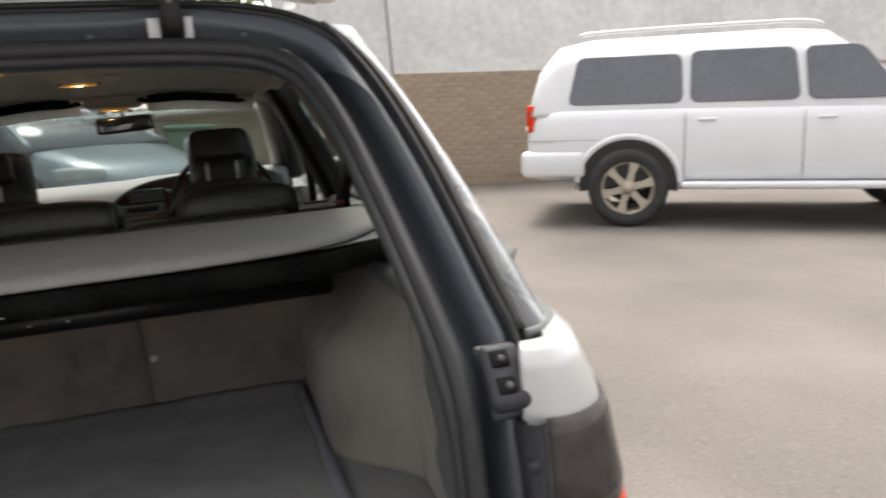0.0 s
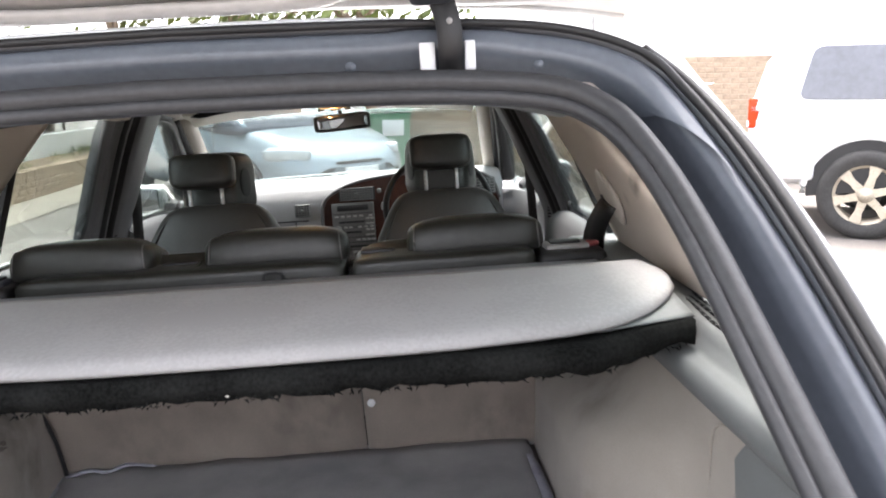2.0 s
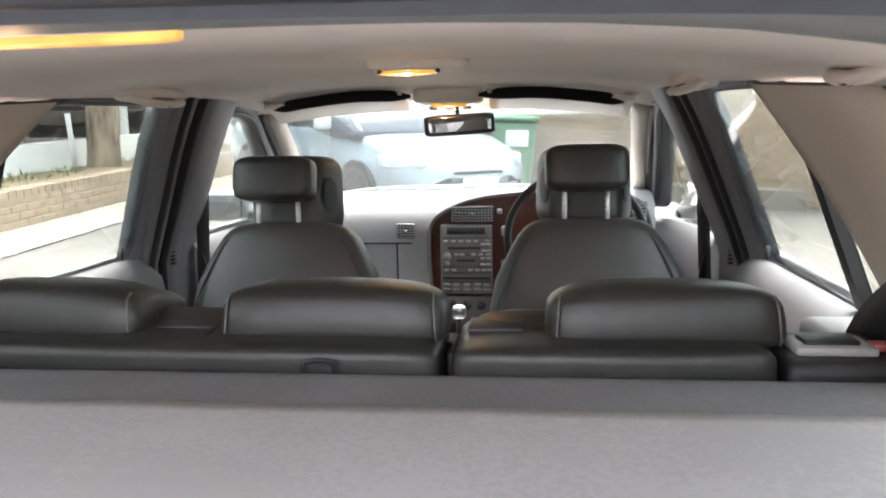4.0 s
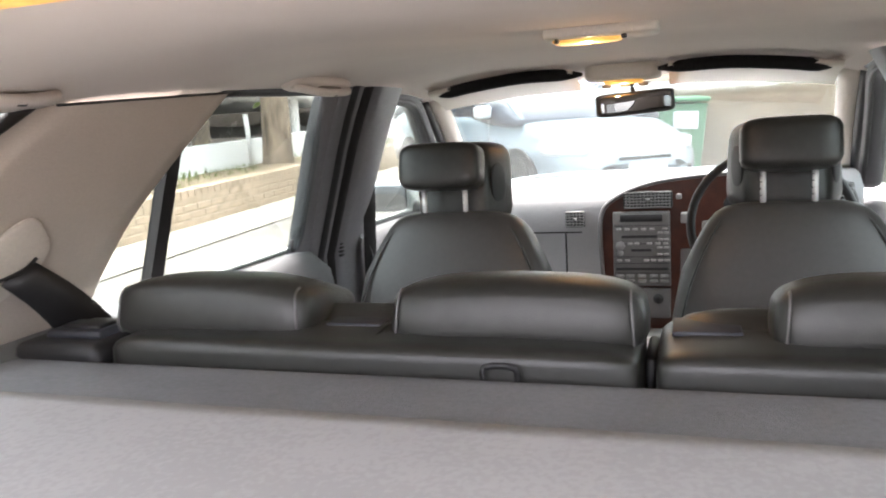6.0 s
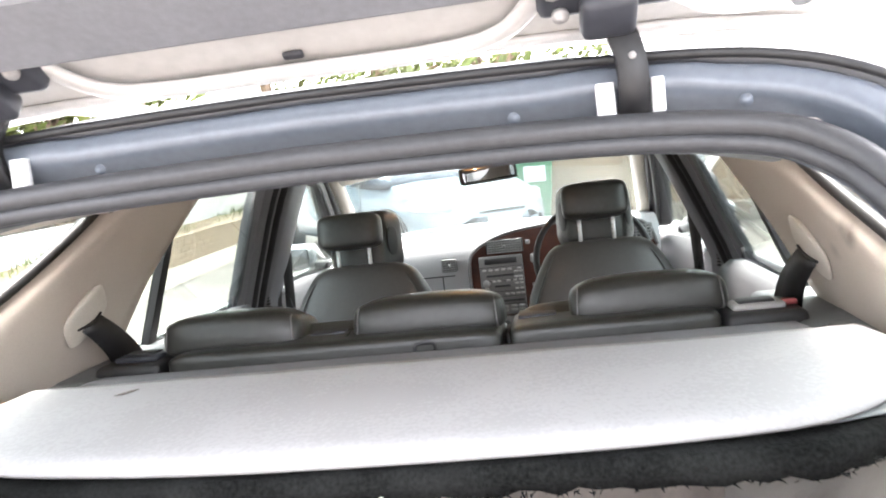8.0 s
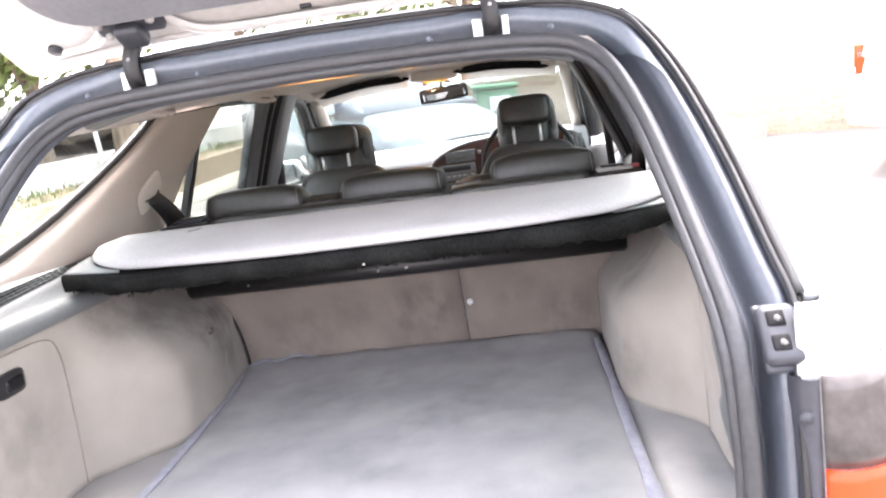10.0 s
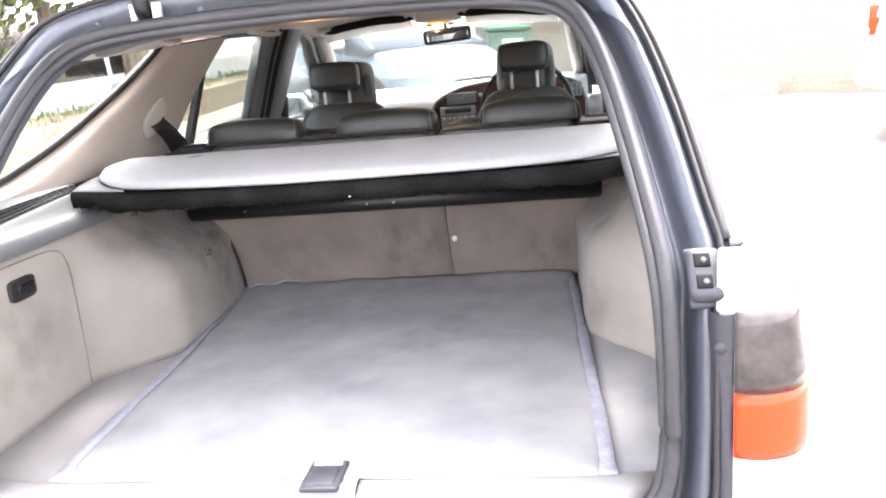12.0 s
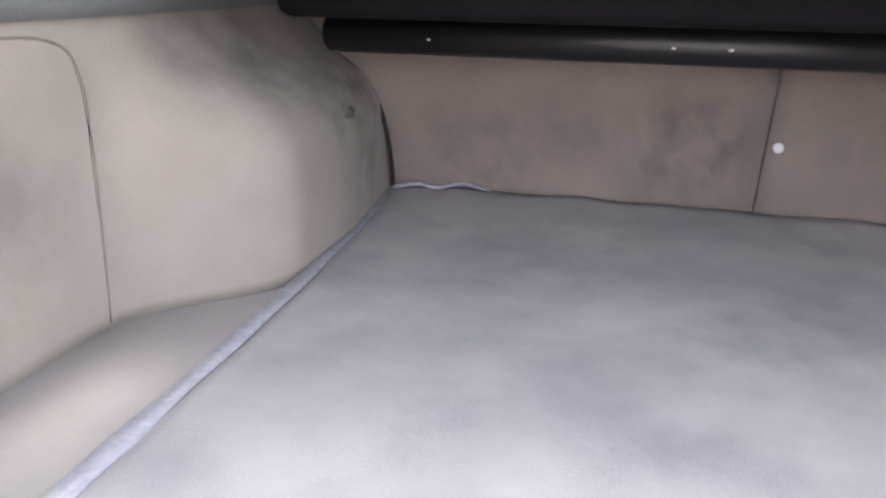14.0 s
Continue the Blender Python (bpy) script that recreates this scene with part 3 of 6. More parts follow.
            rr.append([Vector((s * (x0 + .03), y0 - wide / 2, z)), Vector((s * (x0 + .008), y0 - wide / 2, z)), Vector((s * x0, y0 - wide * .32, z)),
                       Vector((s * (x0 - .006), y0, z)), Vector((s * x0, y0 + wide * .32, z)), Vector((s * (x0 + .008), y0 + wide / 2, z)), Vector((s * (x0 + .03), y0 + wide / 2, z))])
        return sheet(name, rr, mat, car, label)

    pillar("door_frame", 2.010, 1.872, .000, .105, M_GREYTRIM, "grey door frame")
    pillar("door_frame", 2.042, 1.905, .014, .060, M_GREYTRIM, "grey door frame")
    pillar("door_bead", 2.052, 1.917, .028, .020, M_BLACK)
    pillar("door_frame", 2.075, 1.946, .024, .045, M_GREYTRIM, "grey door frame")
    pillar("door_bead", 2.103, 1.978, .036, .018, M_BLACK)
    trim = pillar("pillar_trim", 2.190, 2.078, .050, .175, M_GREYTRIM, "mid-grey pillar trim with a small vent")
    pillar("door_frame", 2.262, 2.165, .016, .05, M_BLACK)
    for k in range(7):
        part("vent_slot", rbox((.012, .022, .006), (s * .7405, 2.122, .980 + k * .0105), .002, 1), M_BLACK, trim)
    # belt webbing and upper anchor on the B pillar
    rr = []
    for t in [k / 8 for k in range(9)]:
        z = 1.185 - .60 * t
        rr.append([Vector((s * (.680 + .03 * t + dx), 2.214 + dy, z)) for dx, dy in ((-.004, .022), (.010, .010), (.022, -.004))])
    solid(sheet("belt_webbing", rr, M_BLACK, car, "black front seat belt hanging from the pillar"), .002)
    pad("belt_anchor", (.03, .05, .04), (s * .690, 2.206, 1.188), M_GREYTRIM, car, "grey belt anchor cover", .4)

    # A pillar and windscreen side
    apil = smooth_path([(s * .57, 2.50, 1.405), (s * .60, 2.75, 1.27), (s * .635, 3.0, 1.12), (s * .66, 3.2, 1.0)], 5)
    sweep("windscreen_pillar", apil, ring(.032, 10, .028), M_WHITEPLASTIC, car, "cream windscreen pillar trim")
    sweep("windscreen_pillar", [p + Vector((s * .03, -.03, 0)) for p in apil], ring(.018, 8), M_BLACK, car)
    # front door frame: rises beside the windscreen pillar and turns back along the roof
    doorway = smooth_path([(s * .612, 2.16, 1.402), (s * .610, 2.34, 1.398), (s * .618, 2.45, 1.378), (s * .640, 2.58, 1.310), (s * .668, 2.76, 1.20), (s * .70, 2.98, 1.06)], 6)
    sweep("door_frame", [p + Vector((s * .010, 0, 0)) for p in doorway], ring(.034, 10, .022), M_DOOR, car, "dark grey front door frame")
    sweep("door_bead", [p + Vector((-s * .014, -.016, -.010)) for p in doorway], ring(.008, 8), M_BLACK, car)
    sweep("roof_rail_trim", smooth_path([(s * .600, 1.4, 1.392), (s * .604, 1.8, 1.405), (s * .602, 2.15, 1.408), (s * .590, 2.5, 1.405)], 5), ring(.014, 8), M_RUBBER, car, "grey door-top seal")

    # C pillar trim: between the quarter glass and the rear door
    rear_edge = smooth_path([(0, .235, 1.062), (0, .330, 1.078), (0, .434, 1.101), (0, .605, 1.153), (0, .82, 1.244), (0, .95, 1.312), (0, 1.03, 1.362)], 4)
    front_edge = smooth_path([(0, .62, 1.045), (0, 1.05, 1.045), (0, 1.150, 1.047), (0, 1.186, 1.115), (0, 1.230, 1.195), (0, 1.325, 1.300), (0, 1.410, 1.388)], 4)
    rr = []
    for a, b in zip(rear_edge, front_edge):
        row = []
        for k in range(13):
            t = k / 12
            q = a.lerp(b, t)
            lift = .028 * (1 - max(0, 1 - 2 * t) ** 6)
            row.append(Vector((s * (lining_x(q.z, q.y) + .018 - lift), q.y, q.z)))
        rr.append([row[0] + Vector((s * .012, .004, 0))] + row + [row[-1] + Vector((s * .03, 0, 0))])
    sheet("quarter_pillar_trim", rr, M_TRIM, car, "beige moulded pillar trim")
    seam_top = [a.lerp(b, t) for a, b in ((rear_edge[-1], front_edge[-1]),) for t in [k / 10 for k in range(11)]]
    sweep("trim_seam", [Vector((s * (lining_x(q.z, q.y) - .012), q.y, q.z - .002)) for q in seam_top], ring(.0022, 6), M_BLACK, car)
    sweep("glass_seal", [Vector((s * (lining_x(p.z, p.y) + .022), p.y - .008, p.z + .004)) for p in rear_edge], ring(.011, 8), M_BLACK, car)
    # upper roof-side lining from the aperture to the C pillar
    rr = [[Vector((s * (lining_x(z, y) + o), y, z)) for z, o in ((interp(LINER_Z, y) - .018, .035), (interp(LINER_Z, y) - .022, .0), (interp(LINER_Z, y) - .035, -.035))]
          for y in (.40, .55, .7, .85, 1.0, 1.1)]
    sheet("roof_side_lining", rr, M_TRIM, car)
    # D pillar inner trim, beside the seal
    rr = []
    for p in smooth_path([q for q in SEAL[3:8]], 4):
        rr.append([Vector((s * (p.x + .004), p.y + .014, p.z - .010)), Vector((s * (p.x + .018), p.y + .05, p.z - .006)), Vector((s * (p.x + .055), p.y + .10, p.z)), Vector((s * (p.x + .12), p.y + .115, p.z))])
    sheet("tail_pillar_trim", rr, M_TRIM, car, "beige inner tail pillar trim")

# windscreen
rows = []
for k in range(9):
    t = k / 8
    hw = .565 + .085 * t
    rows.append([Vector((hw * u, 2.50 + .74 * t + .07 * (1 - u * u), 1.405 - .40 * t)) for u in [j / 8 - 1 for j in range(17)]])
ws = solid(sheet("windscreen", rows, M_SCREEN, car, "clear windscreen"), .004)
ws.visible_shadow = False
# bonnet ahead of the screen
rows = []
for k in range(9):
    t = k / 8
    y = 3.25 + 1.42 * t
    rows.append([Vector(((.80 - .1 * t ** 3) * u, y, 0.965 - .13 * t - .10 * t ** 3 - .06 * u * u)) for u in [j / 8 - 1 for j in range(17)]])
solid(sheet("bonnet", rows, M_SILVER, car, "silver bonnet"), .01, -1)

# rear bumper and the sill plate
rows = []
for z, o in ((.26, .05), (.32, .085), (.40, .095), (.46, .085), (.495, .06), (.505, .0)):
    half = [(0, -.155), (.30, -.15), (.52, -.13), (.66, -.105), (.75, -.07), (.79, .0), (.805, .15)]
    r = smooth_path([(x, y - o * (1 - .6 * (x / .8) ** 4), z) for x, y in half], 4)
    rows.append([Vector((-p.x, p.y, p.z)) for p in r[:0:-1]] + r)
solid(sheet("rear_bumper", rows, M_SILVER, car, "silver rear bumper"), .008, 1)
rows = []
for z, o in ((.512, -.12), (.510, -.17), (.495, -.20)):
    r = smooth_path([(0, o, z), (.3, o + .003, z), (.52, o + .02, z), (.64, o + .045, z), (.70, o + .09, z)], 4)
    rows.append([Vector((-p.x, p.y, p.z)) for p in r[:0:-1]] + r)
sheet("bumper_step", rows, M_BLACK, car, "dark ribbed bumper step")
# wheels under the car
def wheel(parent, at, r=.315, width=.2, spokes=5, mat=M_ALLOY, face=1, rim_ratio=.62):
    w = part("wheel", cyl(r * .32, width * .5, (0, 0, 0), "y", 20, bevel=.004), M_BLACK, parent)
    w.matrix_local = at
    prof = [(.66, -.40), (.80, -.5), (.93, -.47), (.985, -.36), (1.0, -.2), (1.0, .2), (.985, .36), (.93, .47), (.80, .5), (.66, .40)]
    rr = [[Vector((r * q * math.cos(a), width * k, r * q * math.sin(a))) for q, k in prof] for a in [2 * math.pi * i / 40 for i in range(40)]]
    sheet("tyre", rr, M_TYRE, w, "", True, False)
    rr = [[Vector((r * q * math.cos(a), width * k * face, r * q * math.sin(a))) for q, k in ((.68, -.40), (.66, -.34), (.60, -.30), (.58, .2), (.66, .40))] for a in [2 * math.pi * i / 40 for i in range(40)]]
    sheet("rim", rr, mat, w, "", True, False)
    for i in range(spokes):
        a = 2 * math.pi * (i + .25) / spokes
        bm = bmesh.new()
        c, sn = math.cos(a), math.sin(a)
        quad = []
        for d in (-.36, -.26):
            for q, hw in ((.10, .10), (.40, .075), (.64, .13)):
                for sg in (-1, 1):
                    quad.append(bm.verts.new((r * (q * c - sg * hw * sn), width * d * face, r * (q * sn + sg * hw * c))))
        for lay in (0, 6):
            bm.faces.new([quad[lay + k] for k in (0, 1, 3, 2)])
            bm.faces.new([quad[lay + k] for k in (2, 3, 5, 4)])
        for a0, b0 in ((0, 2), (2, 4), (1, 3), (3, 5)):
            bm.faces.new((quad[a0], quad[b0], quad[b0 + 6], quad[a0 + 6]))
        part("spoke", bm, mat, w, smooth=False)
    part("hub_cap", cyl(r * .17, width * .14, (0, -width * .36 * face, 0), "y", 20, bevel=.006), mat, w)
    return w


for s in (-1, 1):
    for y in (.92, 3.62):
        z0 = -.045 * s * .75 + .045 * y
        wheel(car, pose(s * .795, y, z0 + .315, 0, 0, 90 * s))
        part("wheel_arch", cyl(.355, .02, (s * .872, y, z0 + .33), "x", 32, bevel=.004), M_BLACK, car, "dark wheel arch")

# ---------------- load space ----------------
floor = tagged(new("floor", mesh("floor", *grid([[(x, y, .594) for x in (-.70, -.3, .3, .70)] for y in (-.02, .4, .8, 1.2)]), M_SIDEFLOOR)),
               "pale beige carpeted load floor at the sides", "floor", kind="structure")
solid(floor, .02, -1)
cabin = tagged(new("floor", mesh("floor", *grid([[(x, y, .32) for x in (-.74, 0, .74)] for y in (1.15, 2.2, 3.3)]), M_FOOT)),
               "dark carpeted cabin floor", "floor", kind="structure")
solid(cabin, .02, -1)
firewall = tagged(new("bulkhead", mesh("bulkhead", *grid([[(x, 3.3, z) for x in (-.74, 0, .74)] for z in (.3, .6, .95)]), M_FOOT)),
                  "dark bulkhead under the dashboard", "bulkhead", kind="structure")
solid(firewall, .02)

load_mat = thing("load_floor_mat", "worn grey carpet mat with stains on the load floor", "mat")
rows = []
for i in range(30):
    y = .0 + 1.128 * i / 29
    row = []
    for j in range(34):
        u = j / 33 * 2 - 1
        left = interp([(0, -.447), (.17, -.462), (.5, -.474), (.9, -.50), (1.17, -.535)], y)
        right = interp([(0, .509), (.14, .511), (.5, .505), (.9, .499), (1.17, .490)], y)
        x = left + (right - left) * (u + 1) / 2
        wave = .0025 * noise.noise(Vector((x * 5, y * 5, 0))) + .009 * smoothstep(1.0, 1.13, y) * (1.2 + noise.noise(Vector((x * 9, 3, 1))))
        row.append(Vector((x, y, .602 + wave)))
    rows.append(row)
solid(sheet("carpet", rows, M_MAT, load_mat), .006, 1)
for sd, pts in ((-1, [(-.447, .0), (-.462, .17), (-.474, .5), (-.50, .9), (-.533, 1.11)]), (1, [(.503, .0), (.505, .14), (.499, .5), (.493, .9), (.486, 1.10)])):
    path = smooth_path([(x, y, .611) for x, y in pts], 6)
    sweep("edge_strip", path, [(-.013, -.003), (-.012, -.0005), (.012, -.0005), (.013, -.003)], M_STRIP, load_mat, "creased blue-grey edge binding", scale=lambda u: 1.10 - .45 * u + .16 * math.sin(37 * u) * math.sin(11 * u + 1))
sweep("curled_edge", smooth_path([(-.520, 1.105, .612), (-.470, 1.112, .622), (-.43, 1.108, .618), (-.385, 1.118, .628), (-.33, 1.120, .616)], 5), ring(.006, 7, .004), M_STRIP, load_mat, "curled front edge of the mat")
side_rows = [[Vector((x, y, .6005)) for x in [.512 + .15 * k / 6 for k in range(7)]] for y in [k * .09 for k in range(9)]]
solid(sheet("side_carpet", side_rows, M_MAT, load_mat, "grey carpet offcut beside the mat"), .003, -1)
latch = thing("floor_latch", "dark plastic flush handle set in the load floor mat", "handle")
part("bezel", rbox((.066, .088, .010), (.038, .004, .610), .004, 3), M_STOP, latch, "grey raised bezel")
part("paddle", rbox((.048, .052, .006), (.038, -.006, .6145), .003, 2), M_STOP, latch)
part("lip", rbox((.052, .012, .008), (.038, .034, .615), .003, 2), M_KEY, latch, "paler finger lip")

# side carpets with the wheel arch swelling inwards
ARCH_Z = [(.59, 1.0), (.78, 1.0), (.83, .82), (.876, .40), (.93, .12), (.97, 0.0), (1.1, 0.0)]
for s, nm in ((-1, "wall_left"), (1, "wall_right")):
    rows = []
    for i in range(36):
        y = -.035 + 1.235 * i / 35
        row = []
        for j in range(22):
            z = .592 + (.99 - .592) * j / 21
            swell = smoothstep(.44, .66, y - .10 * max(0, z - .75)) * interp(ARCH_Z, z)
            base = interp([(-.035, .592), (.02, .612), (.06, .645), (.12, .652), (.5, .652), (1.2, .668)], y)
            depth = .500 + .14 * max(0, y - .85) if s < 0 else .514
            x = base + (depth - base) * swell + .003 * noise.noise(Vector((y * 7, z * 7, s)))
            row.append(Vector((s * x, y + .13 * smoothstep(.82, .99, z) * (1 - smoothstep(-.035, .30, y)), z)))
        rows.append(row)
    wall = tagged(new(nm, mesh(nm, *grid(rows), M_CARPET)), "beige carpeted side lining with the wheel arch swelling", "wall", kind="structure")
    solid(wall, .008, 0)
    # dark joint between the arch and the seat back
    if s < 0:
        joint = smooth_path([(-x, 1.138 - .33 * (z - .60) - .022, z) for x, z in ((.522, .608), (.519, .66), (.520, .72), (.528, .775), (.545, .815), (.568, .845), (.598, .868))], 5)
        sweep("seat_joint", joint, ring(.0045, 6), M_BLACK, wall, "dark gap beside the seat back")
    # access panel seam
    seam = smooth_path([(s * .6465, .06, .936), (s * .6465, .30, .936), (s * .6465, .41, .928), (s * .6465, .445, .89), (s * .6465, .450, .80), (s * .6465, .442, .60)], 6)
    sweep("panel_seam", seam, ring(.0018, 6), M_SEAM if s < 0 else M_CARPET, wall, "seam of the access panel")
    # ledge of grey plastic with the air vent
    def ledge_edges(y):
        """Outer and inner edge of the vented top at a length along the car."""
        return (Vector((s * interp([(.1, .702), (.3, .713), (.68, .724)], y), y, interp([(.1, 1.026), (.3, 1.031), (.48, 1.034), (.68, 1.041), (1.1, 1.046)], y))),
                Vector((s * interp([(.1, .675), (.42, .678), (.60, .670), (.7, .668)], y), y, interp([(.1, .998), (.25, 1.008), (.42, 1.02), (.60, 1.035), (.75, 1.040), (1.1, 1.044)], y))))

    rr = []
    for i in range(24):
        y = .10 + .92 * i / 23
        out, inn = ledge_edges(y)
        rr.append([out + Vector((s * .022, 0, .036)), out + Vector((s * .014, 0, .018)), out + Vector((s * .004, 0, .003)), out.lerp(inn, .5), inn, inn + Vector((-s * .005, 0, -.003)), inn + Vector((-s * .009, 0, -.012)), Vector((s * .660, y, .996)), Vector((s * .652, y, .990)),
                   Vector((s * .637, y, .988)), Vector((s * .632, y, .983)), Vector((s * .627, y, .968)), Vector((s * .632, y, .952)), Vector((s * .66, y, .945))])
    ledge = tagged(new("ledge_trim", mesh("ledge_trim", *grid(rr), M_LEDGE)), "grey moulded plastic ledge along the load space", "trim", kind="structure")
    solid(ledge, .003, -s)
    # air vent: four long grooves drawn together at the front, crossed by fine ribs
    for j in range(4):
        f = .09 + .255 * j
        y0, y1 = .12, .632 + .012 * j

        def vent_at(y):
            out, inn = ledge_edges(y)
            return inn.lerp(out, f + (.5 - f) * .35 * smoothstep(.50, .66, y)) + Vector((0, 0, .0042))
        groove = [vent_at(y0 + (y1 - y0) * k / 20) for k in range(21)]
        sweep("vent_slot", groove, [(-.0027, -.0015), (-.0027, .0006), (.0027, .0006), (.0027, -.0015)], M_MATT, ledge, scale=lambda u: min(1, .3 + 6 * (1 - u)))
        for k in range(26):
            q = vent_at(y0 + .006 + (y1 - y0 - .014) * k / 25)
            part("vent_rib", rbox((.0056, .0032, .0024), (q.x, q.y, q.z - .0003), .0005, 1), M_LEDGE, ledge)

panel_handle = thing("panel_handle", "small black recessed catch in the beige side lining", "handle")
pad("bezel", (.014, .082, .046), (-.647, .285, .882), M_BLACK, panel_handle, "", .4)
pad("paddle", (.010, .052, .026), (-.642, .292, .880), M_GLOSSBLACK, panel_handle, "", .45)
# grey insert in the right lining
insert = thing("lining_insert", "darker grey panel set in the beige side lining", "panel")
plate("panel", [(.651, .14, .64), (.651, .27, .62), (.651, .345, .68), (.651, .370, .80), (.651, .375, .90), (.651, .34, .935), (.651, .22, .94), (.651, .175, .86)], M_LEDGE, insert, .004, (-1, 0, 0), bevel=.002)

# scuffs and smudges
def smudge(name, at, normal, size, parent, mat, seed, turn=0.0):
    """A thin irregular patch lying on a surface."""
    rg = random.Random(seed)
    nrm = Vector(normal).normalized()
    a = nrm.orthogonal().normalized()
    a = Matrix.Rotation(turn, 3, nrm) @ a
    b = nrm.cross(a)
    n = 14
    pts = []
    for k in range(n):
        t = 2 * math.pi * k / n
        r = rg.uniform(.55, 1.0)
        pts.append(Vector(at) + a * (size[0] * r * math.cos(t)) + b * (size[1] * r * math.sin(t)))
    return plate(name, pts, mat, parent, .0008, nrm)


wall_l = bpy.data.objects["wall_left"]
smudge("scuff", (-.496, .838, .795), (1, 0, .1), (.024, .005), wall_l, M_STAIN, 1, 2.2)
smudge("scuff", (-.496, .848, .803), (1, 0, .1), (.012, .006), wall_l, M_STAIN, 2, 2.0)

# sill plate with the latch recess and striker
sill = tagged(new("sill_trim"), "pale grey plastic sill plate with the lock striker", "trim", kind="structure")
PLATE = ((-.001, .6035), (-.003, .6065), (-.008, .6075), (-.036, .6065), (-.043, .6045), (-.047, .600), (-.056, .582), (-.062, .570), (-.066, .555))
for xa, xb in ((-.572, -.040), (.100, .572)):
    rr = [[Vector((x, y + .016 * max(0, abs(x) - .46) / .11, z)) for y, z in PLATE] for x in [xa + (xb - xa) * k / 10 for k in range(11)]]
    solid(sheet("scuff_plate", rr, M_SILL, sill, "pale grey scuff plate"), .004, -1)
# recess: a raised rim with sloping cheeks and a floor under the striker
def recess_z(x, y):
    edge = min(x + .040, .100 - x)
    inside = smoothstep(.004, .026, edge) * smoothstep(-.026, -.042, y)
    rim = .0075 * (1 - smoothstep(.0, .014, edge)) + .005 * smoothstep(-.012, -.024, y) * (1 - smoothstep(-.026, -.034, y))
    top = interp([(-.070, .552), (-.066, .555), (-.056, .582), (-.047, .600), (-.043, .6045), (-.036, .6065), (-.001, .607)], y)
    return (top + rim) * (1 - inside) + .561 * inside


rr = [[Vector((x, y, recess_z(x, y))) for y in (-.001, -.010, -.018, -.024, -.028, -.032, -.036, -.040, -.044, -.050, -.056, -.062, -.067)]
      for x in (-.040, -.037, -.033, -.028, -.022, -.014, .0, .03, .06, .074, .082, .088, .093, .097, .100)]
solid(sheet("recess", rr, M_SILL, sill, "recess round the lock striker"), .003, -1)
for s in (-1, 1):
    lip = smooth_path([(s * .588, -.004, .90), (s * .593, -.008, .84), (s * .596, -.010, .76), (s * .595, -.010, .68), (s * .588, -.008, .612)], 6)
    sweep("pale_lip", lip, ring(.009, 8, .006), M_WHITEPLASTIC, sill, "pale trim lip beside the seal", scale=lambda u: .3 + .7 * math.sin(math.pi * min(1, u * 1.5 + .05)) if u < .33 else 1.0)
part("striker", rbox((.013, .020, .030), (.032, -.050, .578), .005, 3), M_CHROME, sill, "bright steel striker")

# ---------------- load cover ----------------
cover = thing("load_cover", "light grey fabric load cover over a black felt-edged board", "cover")
rear_half = [(0, .455), (.20, .458), (.38, .470), (.50, .490), (.575, .532), (.622, .588), (.646, .640), (.648, .680), (.640, .715), (.625, .735)]


def cover_z(y):
    return interp([(.40, 1.036), (.46, 1.045), (.62, 1.063), (.70, 1.0685), (.765, 1.0710), (.95, 1.05)], y)


rim = smooth_path([(x, y, 0) for x, y in rear_half], 5)
rows = []
for t in [k / 16 for k in range(17)]:
    row = []
    for u in [j / 24 - 1 for j in range(49)]:
        i = abs(u) * (len(rim) - 1)
        a = rim[int(i)].lerp(rim[min(int(i) + 1, len(rim) - 1)], i - int(i))
        x = math.copysign(a.x, u)
        y = a.y + (.765 - a.y) * t
        dz = -.010 * (1 - smoothstep(0, .018, y - a.y)) + .0015 * noise.noise(Vector((x * 6, y * 6, 2)))
        row.append(Vector((x * (1 - .02 * t) + .012, y, cover_z(y) + dz)))
    rows.append(row)
solid(sheet("fabric_top", rows, M_FABRIC, cover, "light grey fabric top with rounded corners"), .009, -1)
# front flap of darker grey that turns down behind the seats
rows = [[Vector((x, y, z)) for x in [-.615 + 1.23 * k / 20 for k in range(21)]] for y, z in ((.762, 1.066), (.80, 1.0615), (.87, 1.056), (.93, 1.0515), (.943, 1.0505), (.949, 1.046), (.950, 1.02))]
solid(sheet("front_flap", rows, M_FLAP, cover, "darker grey front flap"), .004, -1)
# black board with a ragged felt edge
rows = []
rag = random.Random(4)
for k in range(61):
    x = -.655 + 1.31 * k / 60
    f = abs(x) / .655
    yb = .452 + .070 * smoothstep(.72, 1.0, f)
    low = cover_z(yb) - .050 + rag.uniform(-.004, .004)
    rows.append([Vector((x, .90, 1.035)), Vector((x, .70, 1.050)), Vector((x, yb + .03, cover_z(yb + .03) - .017)), Vector((x, yb, cover_z(yb) - .015)), Vector((x, yb - .004, cover_z(yb) - .03)),
                 Vector((x, yb + .002 + rag.uniform(-.002, .002), low)), Vector((x, yb + .03, low + .012)), Vector((x, .70, 1.005)), Vector((x, .90, 1.00))])
v, f = grid(rows, False, True)
m = len(rows[0])
f += [tuple(range(m)), tuple(range(len(v) - m, len(v)))]
hang("board", mesh("board", v, f, M_FELT), cover, "black felt-covered board with a frayed edge")
